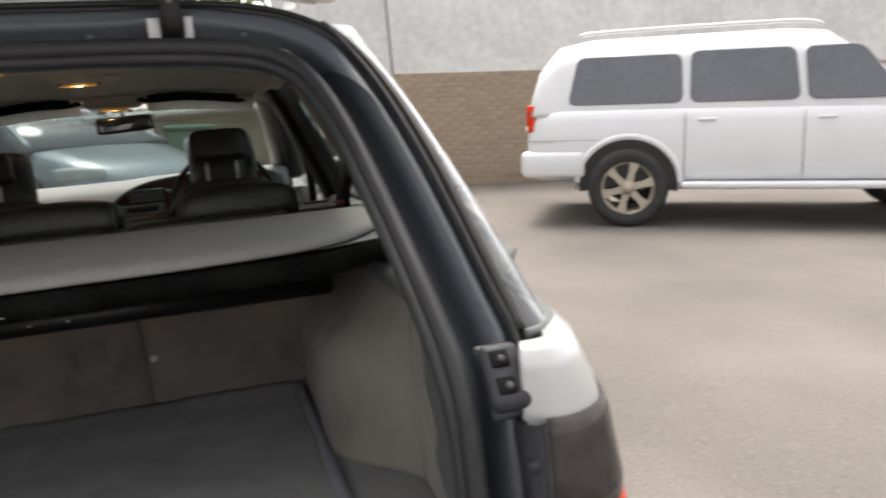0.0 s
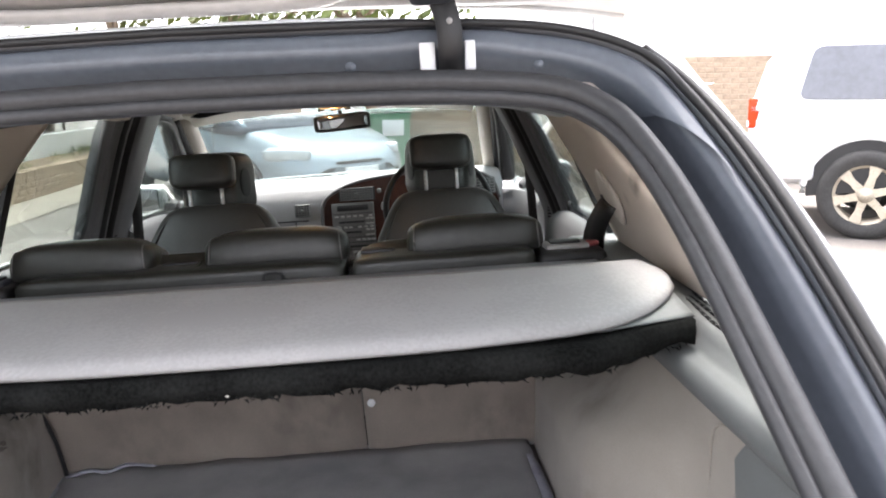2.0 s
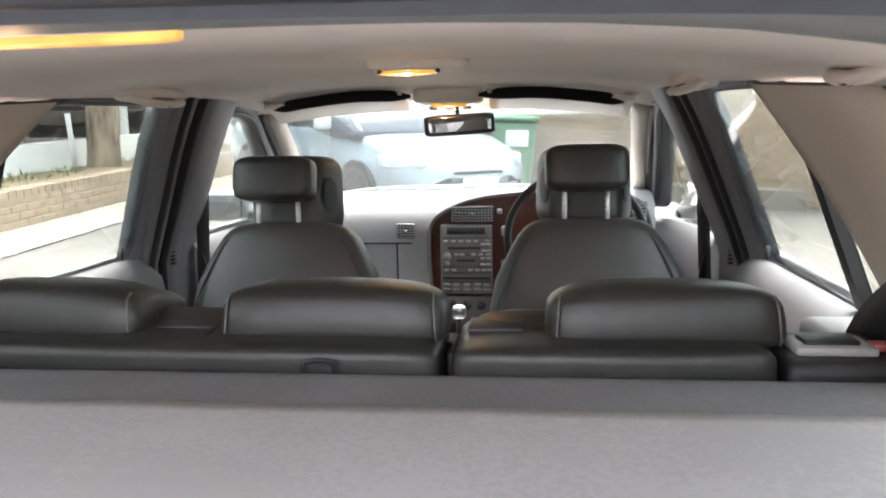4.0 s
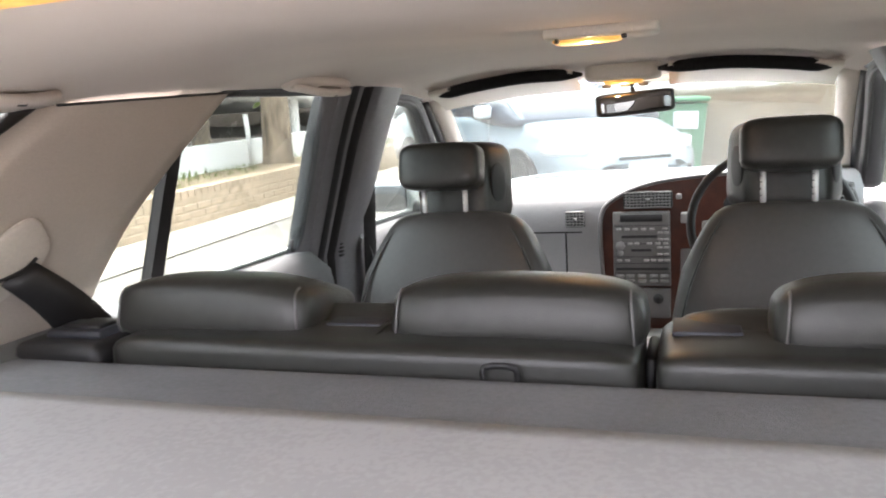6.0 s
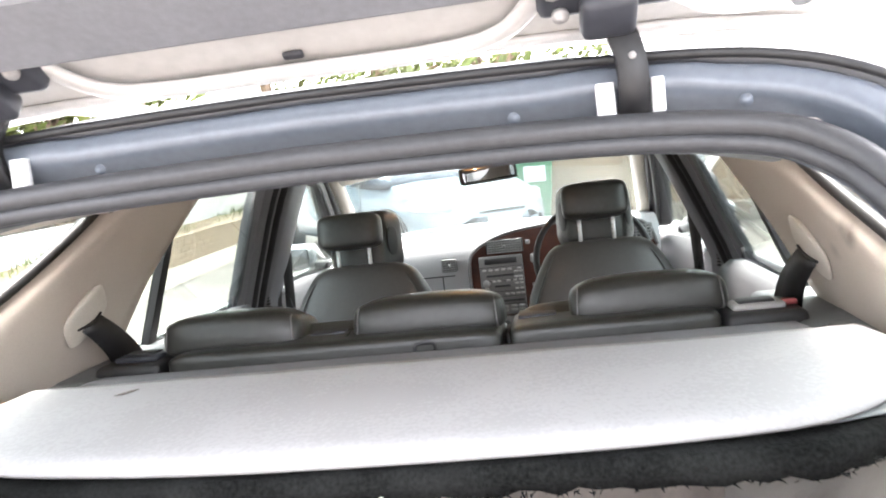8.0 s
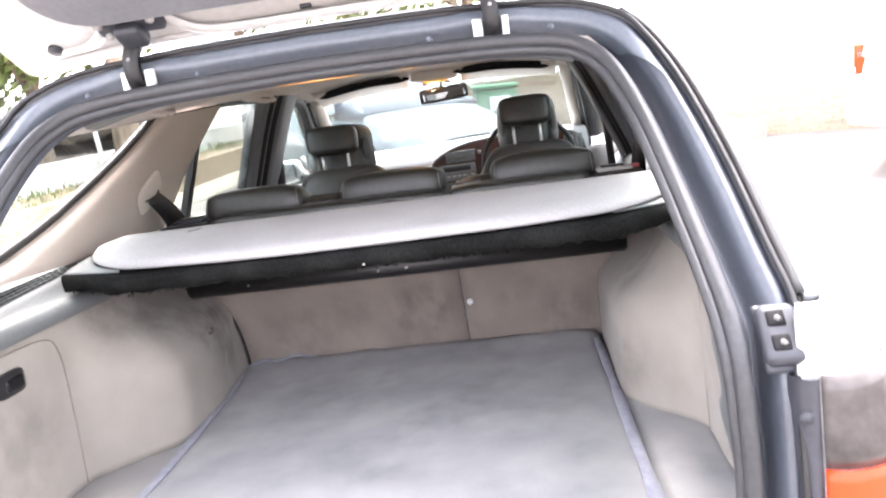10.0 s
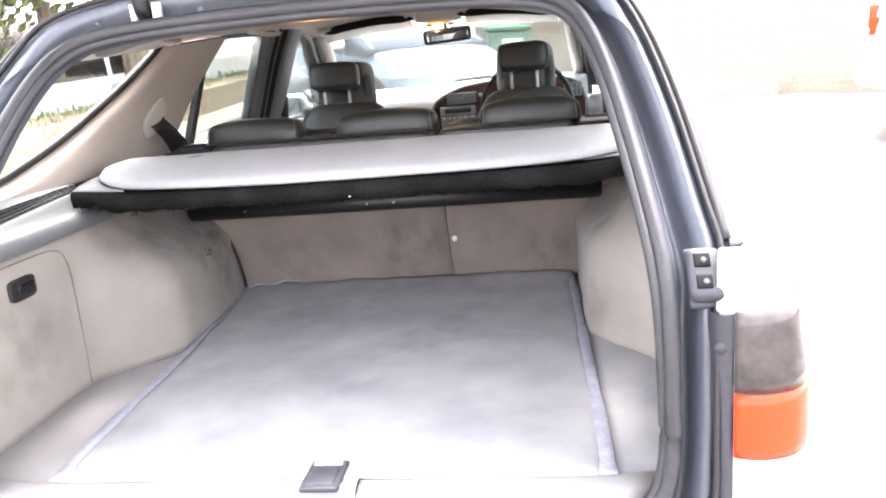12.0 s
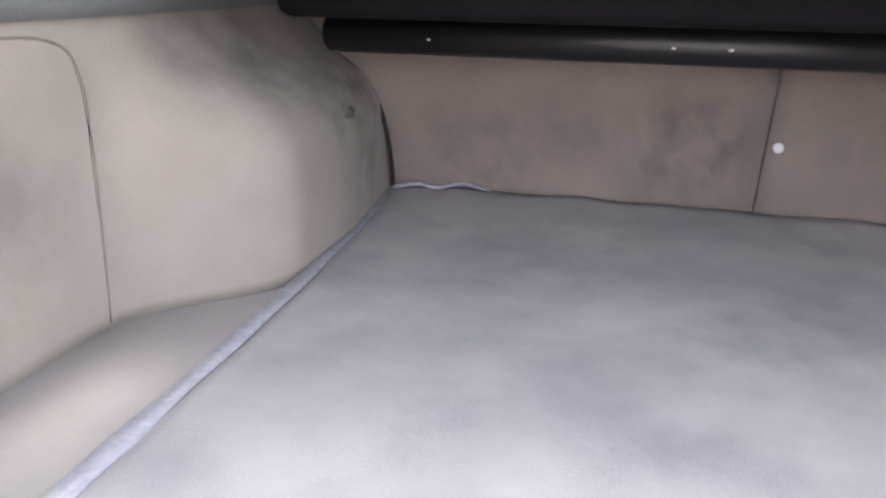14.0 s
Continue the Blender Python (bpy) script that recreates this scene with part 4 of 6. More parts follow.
# grey end caps between the fabric's rounded corners and the felt edge
for sd in (-1, 1):
    rows = []
    for k in range(11):
        x = .510 + .146 * k / 10
        yb = .490 + .034 * k / 10
        yf = max(yb + .006, interp([(.51, .500), (.575, .548), (.62, .60), (.64, .635), (.656, .640)], x))
        rows.append([Vector((sd * x, yb + .006 + (yf - yb - .006) * t, cover_z(yb + (yf - yb) * t) - .0105 - .003 * (1 - t) ** 4)) for t in (0, .1, .3, .6, 1)])
    solid(sheet("end_cap", rows, M_LEDGE, cover, "grey plastic end cap"), .003, -1 if sd < 0 else 1)
part("roller_tube", cyl(.027, 1.09, (.022, .83, .917), "x", 24, bevel=.005), M_ROLLER, cover, "black roller tube")
part("roller_housing", rbox((1.12, .20, .060), (0, .83, .972), .02, 3), M_MATT, cover, "black roller housing")
tuft = random.Random(12)
v, f = [], []
for k in range(260):
    x = tuft.uniform(-.645, .645)
    yb = .452 + .070 * smoothstep(.72, 1.0, abs(x) / .655)
    z = cover_z(yb) - .050 + tuft.uniform(-.002, .006)
    a, w, h = tuft.uniform(-.008, .008), tuft.uniform(.0012, .0025), tuft.uniform(.002, .006)
    i = len(v)
    v.extend([Vector((x - w, yb, z)), Vector((x + w, yb + .002, z)), Vector((x + a, yb - .002, z - h))])
    f.append((i, i + 1, i + 2))
hang("frayed_edge", mesh("frayed_edge", v, f, M_FELT, False), cover, "frayed felt threads")
part("fluff", rbox((.006, .003, .002), (.02, .450, 1.0), .001, 1), M_WHITEPLASTIC, cover)
part("fluff", rbox((.007, .003, .004), (.04, .802, .914), .001, 1), M_WHITEPLASTIC, cover)
part("fluff", rbox((.006, .003, .003), (-.03, .802, .914), .001, 1), M_WHITEPLASTIC, cover)
part("fluff", rbox((.006, .003, .003), (-.36, .802, .914), .001, 1), M_WHITE, cover)
plate("scuff_mark", [(-.436, .690, 1.0785), (-.426, .694, 1.0785), (-.416, .706, 1.0790), (-.411, .718, 1.0793), (-.420, .715, 1.0793), (-.430, .703, 1.0788)], M_STAIN, cover, .0008, (0, 0, 1), "small dark mark")

# ---------------- rear seat ----------------
rear_seat = thing("rear_bench", "split rear bench in dark leather, carpeted behind", "seat")


def back_y(z):
    return 1.138 - .33 * (z - .60)


for xa, xb in ((-.665, .135), (.139, .665)):
    rows = []
    for j in range(14):
        z = .60 + .415 * j / 13
        rows.append([Vector((xa + (xb - xa) * k / 12, back_y(z) + (.004 if k in (0, 12) else 0), z)) for k in range(13)])
    solid(sheet("carpet_back", rows, M_SEATCARPET, rear_seat, "brown-grey carpet on the seat back"), .01, -1)
part("release_clip", cyl(.0085, .010, (.155, back_y(.742) - .012, .742), "y", 14, bevel=.002), M_WHITE, rear_seat, "small white clip")
for xa, xb in ((-.565, .132), (.142, .545)):
    mid, w = (xa + xb) / 2, xb - xa
    pad("seat_back", (w, .13, .50), (mid, 1.150, .84), M_LEATHER, rear_seat, "", .25, Matrix.Rotation(radians(20), 4, "X"))
for xa, xb in ((-.508, .133), (.145, .510)):
    mid, w = (xa + xb) / 2, xb - xa
    pad("top_roll", (w, .17, .115), (mid, 1.050, 1.018), M_LEATHER, rear_seat, "padded leather top edge", .22, None, None, .18)
for xa, xb in ((-.560, .132), (.146, .560)):
    sweep("piping", smooth_path([(xa, .968, 1.030), ((xa + xb) / 2, .963, 1.030), (xb, .968, 1.030)], 5), ring(.003, 6), M_LEATHER, rear_seat)
for x in (-.162, -.335, .330):
    stitch = [Vector((x + .003 * math.sin(9 * k), y, z)) for k, (y, z) in enumerate(((.9655, 1.000), (.9640, 1.020), (.9660, 1.045), (.9720, 1.062), (.985, 1.071), (1.02, 1.0755), (1.06, 1.0765)))]
    sweep("top_seam", stitch, ring(.0016, 5), M_BLACK, rear_seat)
for x in (-.205, .195):
    part("headrest_guide", rbox((.070, .060, .006), (x, 1.075, 1.0755), .002, 2), M_STOP, rear_seat, "dark plastic guide plate")
part("split_filler", rbox((.012, .09, .10), (.1385, 1.085, 1.000), .003, 1), M_BLACK, rear_seat)
for sx in (-1, 1):
    part("seat_side_trim", rbox((.135, .34, .05), (sx * .690, 1.10, 1.022), .015, 3), M_LEDGE, rear_seat, "grey plastic panel beside the bench")
for x in (-.580, .580):
    sx = 1 if x > 0 else -1
    part("side_block", rbox((.135, .15, .085), (x, 1.035, 1.022), .014, 3), M_BLACK, rear_seat, "dark plastic side block")
    lever = part("release_lever", rbox((.088, .060, .012), (x - sx * .006, 1.020, 1.068), .005, 2), M_BUTTON if x > 0 else M_STOP, rear_seat, "seat release lever")
    part("finger_slot", rbox((.060, .034, .006), (x - sx * .008, 1.020, 1.0755), .002, 2), M_BLACK, lever)
part("red_tab", rbox((.024, .020, .010), (.628, 1.015, 1.070), .003, 2), M_DULLRED, rear_seat, "small red tab")
loop_strap = smooth_path([(-.020, .958, 1.040), (-.020, .956, 1.060), (.012, .956, 1.060), (.012, .958, 1.040)], 3)
sweep("strap_loop", loop_strap, [(-.003, -.001), (.003, -.001), (.003, .001), (-.003, .001)], M_BLACK, rear_seat, "black fabric loop", up=Vector((0, 1, 0)))
pad("seat_base", (1.2, .46, .16), (0, 1.50, .56), M_LEATHER, rear_seat, "", .3)


def rear_rest(x, w):
    rest = thing("rear_headrest", "low dark leather headrest folded down on the rear bench", "headrest", group="rear headrests")

    def shape(q):
        t = q.z / .085
        ahead = max(0.0, q.y) / .065
        return Vector((q.x * (1 - .05 * t) * (1 - .10 * ahead), q.y + .010 * t + .085 * ahead, q.z * (1 - .35 * ahead) - .022 * ahead + .006 * (1 - (q.x / (w / 2)) ** 2)))
    pad("cushion", (w, .13, .080), (x, 1.080, 1.089), M_LEATHER, rest, "", .50, Matrix.Rotation(radians(-4), 4, "X"), shape, .34)
    for sx in (-1, 1):
        stitch = []
        turn = Matrix.Rotation(radians(-4), 3, "X")
        for k in range(15):
            ph = radians(-33 + 66 * k / 14)
            c = math.cos(ph) ** .5
            sn = (1 - min(1.0, .89 / c) ** (2 / .34)) ** .5
            q = Vector((sx * .89 * w / 2, -.065 * c * max(sn, .05) ** .34, math.copysign(abs(math.sin(ph)) ** .5, ph) * .040))
            stitch.append(turn @ (shape(q) * 1.0) + Vector((x + sx * .001, 1.0785, 1.089)))
        sweep("stitching", stitch, ring(.0016, 5), M_RADIO, rest)
        part("post", cyl(.006, .05, (x + sx * .07, 1.085, 1.045), "z", 10), M_BLACK, rest)
    return rest


rear_rest(-.395, .285)
rear_rest(-.008, .290)
rear_rest(.395, .280)

# ---------------- front seats ----------------
def front_seat(x, name_label, fore=0.0):
    seat = thing("car_chair", name_label, "car seat", group="front seats")

    def shape(q):
        t = (q.z + .36) / .72
        narrow = 1 - .30 * smoothstep(.55, 1.0, t) ** 1.3
        return Vector((q.x * narrow, q.y - .015 * math.sin(math.pi * t), q.z))
    pad("backrest", (.525, .17, .72), (x, 1.90 + fore, .753), M_SEATBACK, seat, "grey-brown vinyl backrest", .33, Matrix.Rotation(radians(-13), 4, "X"), shape, .5)
    # piping round the back panel
    pipe = []
    lean = Matrix.Rotation(radians(-13), 3, "X")
    for k in range(-30, 31):
        ph = radians(90 - abs(k) * 2.95)
        c, sn = max(1e-4, math.cos(ph)) ** .33, math.sin(ph) ** .33
        q = shape(Vector((math.copysign(.2625 * .86 * c, k), -.085 * .83 * c - .003, .36 * .95 * sn)))
        pipe.append(lean @ q + Vector((x, 1.90 + fore, .753)))
    sweep("piping", pipe, ring(.003, 6), M_LEATHER, seat)
    pad("seat_base", (.50, .50, .17), (x, 2.16 + fore, .50), M_SEATBACK, seat, "", .3)
    part("map_pocket", rbox((.36, .012, .02), (x, 1.815 + fore, .875), .005, 2), M_LEATHER, seat)
    return seat


def front_rest(x, top, fore=0.0):
    rest = thing("front_headrest", "dark leather headrest on chrome posts, with hollow side bolsters", "headrest", group="front headrests")
    pad("cushion", (.196, .095, .108), (x, 1.920 + fore, top - .055), M_LEATHER, rest, "", .40, Matrix.Rotation(radians(-10), 4, "X"), None, .46)

    def shell(q):
        t = q.z / .12
        flare = .86 + .20 * q.y / .0625
        return Vector((q.x * (1 - .05 * t) * flare, q.y + .012 * t, q.z))
    pad("shell", (.246, .125, .205), (x + .004, 2.050 + fore, top - .105), M_LEATHER, rest, "", .36, Matrix.Rotation(radians(-3), 4, "X"), shell, .36)
    for sx in (-1, 1):
        pad("hollow", (.008, .062, .096), (x + sx * .101 + .004, 2.034 + fore, top - .104), M_BLACK, rest, "dark hollow in the side bolster", .85, Matrix.Rotation(radians(sx * -21), 4, "Z"))
    for sx in (-.050, .050):
        post = part("post", cyl(.0062, .085, (x + sx, 1.930 + fore, top - .140), "z", 12), M_POST, rest, "notched chrome post")
        for k in range(4):
            part("notch", rbox((.005, .003, .0022), (x + sx - .005, 1.925 + fore, top - .118 - .014 * k), .001, 1), M_BLACK, post)
        part("guide", rbox((.024, .020, .010), (x + sx, 1.930 + fore, top - .182), .004, 2), M_BLACK, rest)
    return rest


front_seat(-.350, "grey-brown leather passenger seat seen from behind")
front_seat(.375, "grey-brown leather driver seat seen from behind", .052)
front_rest(-.373, 1.272, .005)
front_rest(.369, 1.286, .052)

# ---------------- dashboard and cabin fittings ----------------
dash = thing("dashboard", "light grey dashboard with walnut centre console", "dashboard")
rows = []
for k in range(25):
    u = k / 12 - 1
    x = .66 * u
    yf = 3.18 - .10 * u * u
    hump = .016 * smoothstep(-.10, .10, x) * (1 - smoothstep(.58, .66, x))
    rows.append([Vector((x, yf, 1.030)), Vector((x, yf - .10, 1.082)), Vector((x, 2.98, 1.110 + hump * .6)), Vector((x, 2.87, 1.100 + hump)), Vector((x, 2.80, 1.062 + hump)),
                 Vector((x, 2.79, 1.00)), Vector((x, 2.80, .93)), Vector((x, 2.83, .90)), Vector((x, 2.82, .80)), Vector((x, 2.86, .62)), Vector((x, 3.0, .5))])
sheet("fascia", rows, M_DASH, dash, "light grey moulded fascia")
part("glovebox_seam", rbox((.42, .006, .005), (-.39, 2.798, .938), .001, 1), M_BLACK, dash)
part("glovebox_seam", rbox((.005, .008, .20), (-.235, 2.803, .838), .001, 1), M_BLACK, dash)
# binnacle: arched wood veneer panel round radio and instruments
arch = [(-.096, .60), (-.112, .80), (-.117, .945), (-.107, 1.010), (-.076, 1.044), (-.015, 1.076), (.06, 1.098), (.15, 1.110), (.28, 1.119), (.42, 1.119), (.55, 1.105), (.62, 1.065), (.645, .99), (.64, .90), (.135, .88), (.130, .60)]
plate("console_wood", [(x, 2.785, z) for x, z in arch], M_WOOD, dash, .03, (0, 1, 0), "red walnut veneer", bevel=.004)
edge = smooth_path([(x, 2.775, z) for x, z in arch[:13]], 4)
sweep("console_rim", edge, ring(.007, 8), M_RADIO, dash, "dark grey rim", up=Vector((0, 1, 0)))


def vent(x, z, w, h, bars, uprights, parent, y=2.776):
    v = part("air_vent", rbox((w, .012, h), (x, y, z), .006, 2), M_BLACK, parent)
    for k in range(bars):
        part("slat", rbox((w * .94, .010, h * .42 / bars), (x, y - .006, z - h * .42 + h * .84 * k / max(1, bars - 1)), .001, 1), M_KEY, v)
    for k in range(uprights):
        part("upright", rbox((w * .30 / uprights, .009, h * .90), (x - w * .44 + w * .88 * k / max(1, uprights - 1), y - .004, z), .001, 1), M_KEY, v)
    part("knob", rbox((.012, .014, .012), (x, y - .011, z), .003, 1), M_KEY, v)
    return v


vent(.036, 1.043, .154, .056, 6, 13, dash)
vent(-.200, .984, .066, .056, 6, 6, dash, 2.783)
vent(.585, 1.045, .09, .07, 6, 5, dash)
radio = thing("car_radio", "graphite radio and heater stack with rows of grey buttons", "radio")
part("panel", rbox((.180, .02, .245), (.015, 2.772, .884), .006, 2), M_RADIO, radio)
part("display", rbox((.132, .006, .024), (.015, 2.761, .986), .002, 1), M_BLACK, radio, "dark display")
for z, w, x in ((.926, .112, .008), (.882, .064, .014), (.820, .164, .015)):
    part("slot", rbox((w, .006, .009), (x, 2.761, z), .001, 1), M_BLACK, radio)
for z in (.962, .903, .860, .838, .806):
    part("seam", rbox((.172, .005, .002), (.015, 2.7615, z), 0, 1), M_BLACK, radio)
for z, xs_ in ((.950, (-.056, -.030, -.004, .022, .048, .088)), (.938, (.074, .092)), (.916, (.074, .092)), (.903, (-.02, .0, .04, .066, .09)), (.890, (.072, .092)), (.868, (.072, .092)), (.848, (-.055, -.030, .030, .052, .074, .094))):
    for x in xs_:
        part("button", rbox((.017, .008, .0075), (x, 2.760, z), .002, 1), M_BUTTON, radio)
for x in (-.055, -.022, .015, .052, .085):
    part("button", rbox((.026, .010, .012), (x, 2.760, .796), .003, 1), M_KEY, radio)
    part("button", rbox((.026, .010, .011), (x, 2.760, .780), .003, 1), M_KEY, radio)
    part("mark", rbox((.010, .003, .003), (x, 2.7545, .797), 0, 1), M_BUTTON, radio)
part("dial", cyl(.015, .014, (-.052, 2.757, .896), "y", 20, bevel=.003), M_KEY, radio)
part("dial", cyl(.010, .010, (-.052, 2.757, .872), "y", 16, bevel=.002), M_KEY, radio)
part("switch", rbox((.026, .03, .034), (.150, 2.765, .985), .006, 2), M_KEY, radio, "grey ignition switch block")
part("switch", rbox((.018, .016, .018), (.132, 2.770, 1.052), .005, 2), M_KEY, radio)
part("lower_panel", rbox((.176, .02, .10), (.015, 2.776, .705), .006, 2), M_RADIO, radio)
for x in (-.035, .015, .065):
    part("dial", cyl(.016, .018, (x, 2.762, .722), "y", 18, bevel=.003), M_BLACK, radio)
# instruments behind the wheel
for x in (.30, .42, .52):
    part("gauge", cyl(.045 if x == .42 else .035, .012, (x, 2.775, 1.02), "y", 24, bevel=.003), M_BLACK, dash)
lever = thing("gear_lever", "chrome topped gear lever on a walnut console", "gear lever")
part("tunnel", rbox((.19, .9, .20), (.005, 2.35, .52), .03, 3), M_RADIO, lever)
part("gate", rbox((.10, .16, .02), (.01, 2.52, .63), .006, 2), M_CHROME, lever)
part("stalk", cyl(.010, .12, (.01, 2.52, .69), "z", 12), M_BLACK, lever)
part("knob", rbox((.045, .04, .045), (.01, 2.52, .755), .014, 3), M_CHROME, lever)

wheel_rim = thing("steering_wheel", "dark grey leather steering wheel", "steering wheel", pose(.368, 2.37, 1.012, 68, 0, 0))
sweep("rim", [Vector((.198 * math.cos(a), .198 * math.sin(a), 0)) for a in [2 * math.pi * k / 48 for k in range(48)]], ring(.0115, 10), M_BLACK, wheel_rim, "", True)
part("hub", rbox((.17, .14, .05), (0, -.01, -.02), .025, 3), M_RADIO, wheel_rim)
for a in (0, 180, 240, 300):
    part("spoke", rbox((.10, .03, .016), (.12 * math.cos(radians(a)), .12 * math.sin(radians(a)), -.012), .006, 2, Matrix.Rotation(radians(a), 4, "Z")), M_BUTTON, wheel_rim)

mirror = thing("rear_view_mirror", "black rear-view mirror hanging from the roof console", "mirror", pose(.023, 2.487, 1.346, 1, -3, 13))
pad("housing", (.215, .04, .064), (0, 0, 0), M_BLACK, mirror, "", .25)
pad("glass", (.195, .012, .050), (0, -.016, 0), M_MIRROR, mirror, "silvered mirror glass", .2)
sweep("stalk", smooth_path([(0, .01, .02), (0, .03, .05), (0, .0, .075)], 4), ring(.007, 8), M_BLACK, mirror)

console = thing("roof_lamp", "cream roof console lamp glowing warm", "lamp", pose(.0, 2.42, 1.418))
pad("housing", (.20, .14, .05), (0, 0, .012), M_WHITEPLASTIC, console, "", .35)
pad("lens", (.105, .09, .03), (0, -.010, -.006), M_LAMP, console, "glowing warm lens", .35)
for x in (-.05, 0, .05):
    part("switch", rbox((.026, .014, .012), (x, .035, -.022), .003, 1), M_RADIO, console)
# rear headliner trim; its shade is painted as a darker grey
header_trim = [[Vector((x, y, z - .03 * (abs(x) / .45) ** 4)) for x in [k / 14 * .92 - .46 for k in range(15)]] for y, z in ((.392, 1.372), (.410, 1.360), (.440, 1.3585), (.480, 1.364), (.505, 1.374))]
solid(sheet("header_trim", header_trim, M_LEDGE, car, "moulded trim along the rear of the headliner, coloured grey for its shade"), .004, 1)
mid = thing("dome_lamp", "slim dome lamp glowing warm on the headliner", "lamp", pose(.045, 1.41, 1.430))
pad("housing", (.165, .075, .022), (.01, 0, .0), M_WHITEPLASTIC, mid, "", .3)
pad("lens", (.10, .05, .020), (-.01, 0, -.006), M_LAMP, mid, "glowing warm lens", .3)
for x in (-.05, .045):
    part("screw", cyl(.004, .008, (x, -.03, -.012), "z", 8), M_BLACK, mid)
cargo = thing("dome_lamp", "long dome lamp glowing warm above the load space", "lamp", pose(-.024, .494, 1.359))
pad("housing", (.206, .020, .022), (0, 0, .016), M_WHITEPLASTIC, cargo, "", .3)
pad("lens", (.190, .013, .010), (0, 0, .006), M_LAMP, cargo, "glowing warm lens", .3)

for spot, power in (((.0, 2.40, 1.388), .035), ((.035, 1.41, 1.409), .05), ((-.024, .50, 1.338), .006)):
    bulb = bpy.data.lights.new("bulb", "POINT")
    bulb.energy, bulb.color, bulb.shadow_soft_size = power, (1.0, .62, .32), .008
    new("bulb", bulb).location = spot

for s in (-1, 1):
    visor = thing("sun_visor", "cream sun visor folded up under a black band of painted shade", "sun visor", group="sun visors")
    row_pts = []
    for k in range(9):
        x = s * (.12 + .40 * k / 8)
        z = 1.432 - .030 * (k / 8) ** 2
        row_pts.append([Vector((x, 2.44, z - .038)), Vector((x, 2.37, z - .014)), Vector((x, 2.30, z - .004)), Vector((x, 2.29, z + .002))])
    solid(sheet("panel", row_pts, M_WHITEPLASTIC, visor), .012, 0)
    # black tube paints the shade between visor and headliner
    sweep("gap_shade", smooth_path([(s * .095, 2.30, 1.424), (s * .25, 2.295, 1.427), (s * .40, 2.298, 1.413), (s * .495, 2.305, 1.397)], 5), ring(.016, 10, .017), M_MATT, visor, "black tube painting the shade in the gap above the visor", scale=lambda u: min(1, .25 + 5 * u, 5.25 - 5 * u))
    # grab handles: by the front pillar, over the rear door and over the load space
    for y0, w, z in ((2.38, .13, 1.424), (1.69, .20, 1.400), (.93, .14, 1.372)):
        g = thing("grab_handle", "cream folding grab handle at the edge of the headliner", "handle", group="grab handles")
        xx = lining_x(z, y0) - (.055 if y0 > 1.2 else .040)
        sweep("grip", smooth_path([(s * (xx + .022), y0 - w * .56, z + .004), (s * (xx + .006), y0 - w * .42, z - .006), (s * (xx - .008), y0 - w * .1, z - .011), (s * (xx - .004), y0 + w * .36, z - .006), (s * (xx + .02), y0 + w * .54, z + .006)], 5), ring(.012, 10, .008), M_LINER, g)
        pad("mount", (.062, w * 1.22, .022), (s * (xx + .024), y0, z + .008), M_LINER, g, "cream moulded base", .5, Matrix.Rotation(radians(s * 14), 4, "Y"))
        # dark pad stands in for shade behind the grip
        pad("recess", (.022, w * .50, .014), (s * (xx + .008), y0 + w * .08, z - .002), M_SEAM, g, "dark pad painting the shade behind the grip", .5)
        part("hook", rbox((.018, .02, .012), (s * (xx - .010), y0, z - .012), .004, 1), M_BLACK, g)
    # belt guide oval and black webbing on the C pillar
    guide = thing("belt_guide", "oval cream belt guide with black webbing on the pillar", "belt guide", group="belt guides")
    tilt = Matrix.Rotation(radians(-21 * s), 4, "Y") @ Matrix.Rotation(radians(36), 4, "X")
    pad("oval", (.014, .128, .086), (s * .661, .990, 1.163), M_WHITEPLASTIC, guide, "", .6, tilt, None, .9)
    sweep("slot", smooth_path([(s * .661, .960, 1.141), (s * .658, .985, 1.145), (s * .655, 1.010, 1.152), (s * .652, 1.026, 1.163)], 4), ring(.0025, 6), M_BLACK, guide)
    rr = []
    for t in [k / 6 for k in range(7)]:
        front = Vector((.650, 1.022, 1.158)).lerp(Vector((.636, 1.140, 1.045)), t)
        rear = Vector((.666, .974, 1.138)).lerp(Vector((.664, 1.068, 1.030)), t)
        rr.append([Vector((s * (q.x - .008 * math.sin(math.pi * t)), q.y, q.z + .004 * math.sin(math.pi * t))) for q in (front, front.lerp(rear, .5), rear)])
    solid(sheet("webbing", rr, M_BLACK, guide, "black woven belt"), .002)
    part("buckle_stop", cyl(.003, .07, (s * .640, 1.075, 1.02), "z", 8), M_BLACK, guide)

    # door mirrors outside
    dm = thing("door_mirror", "silver door mirror on the front door", "mirror", group="door mirrors")
    pad("housing", (.17, .12, .12), (s * .890, 2.90, 1.070), M_SILVER, dm, "", .45)
    pad("glass", (.15, .01, .095), (s * .890, 2.838, 1.068), M_DOORMIRROR, dm, "mirror glass", .3)
    part("foot", rbox((.10, .06, .04), (s * .80, 2.91, 1.03), .012, 2), M_BLACK, dm)

# ---------------- raised tailgate ----------------
gate = thing("tailgate", "raised silver tailgate, dark trim round its window, seen from inside", "tailgate", pose(0, .440, 1.470, 31, 0, 180))
# local frame: x across, y away from the hinge line, z up and outwards


def gate_rows(y0, y1, w0, w1, n=10, z=0.0, zb=0.0, xin0=0.0, xin1=0.0):
    out = []
    for k in range(n + 1):
        t = k / n
        out.append([Vector(((w0 + (w1 - w0) * t) * u, y0 + (y1 - y0) * t, z + zb * t)) for u in [j / 12 - 1 for j in range(25)]])
    return out


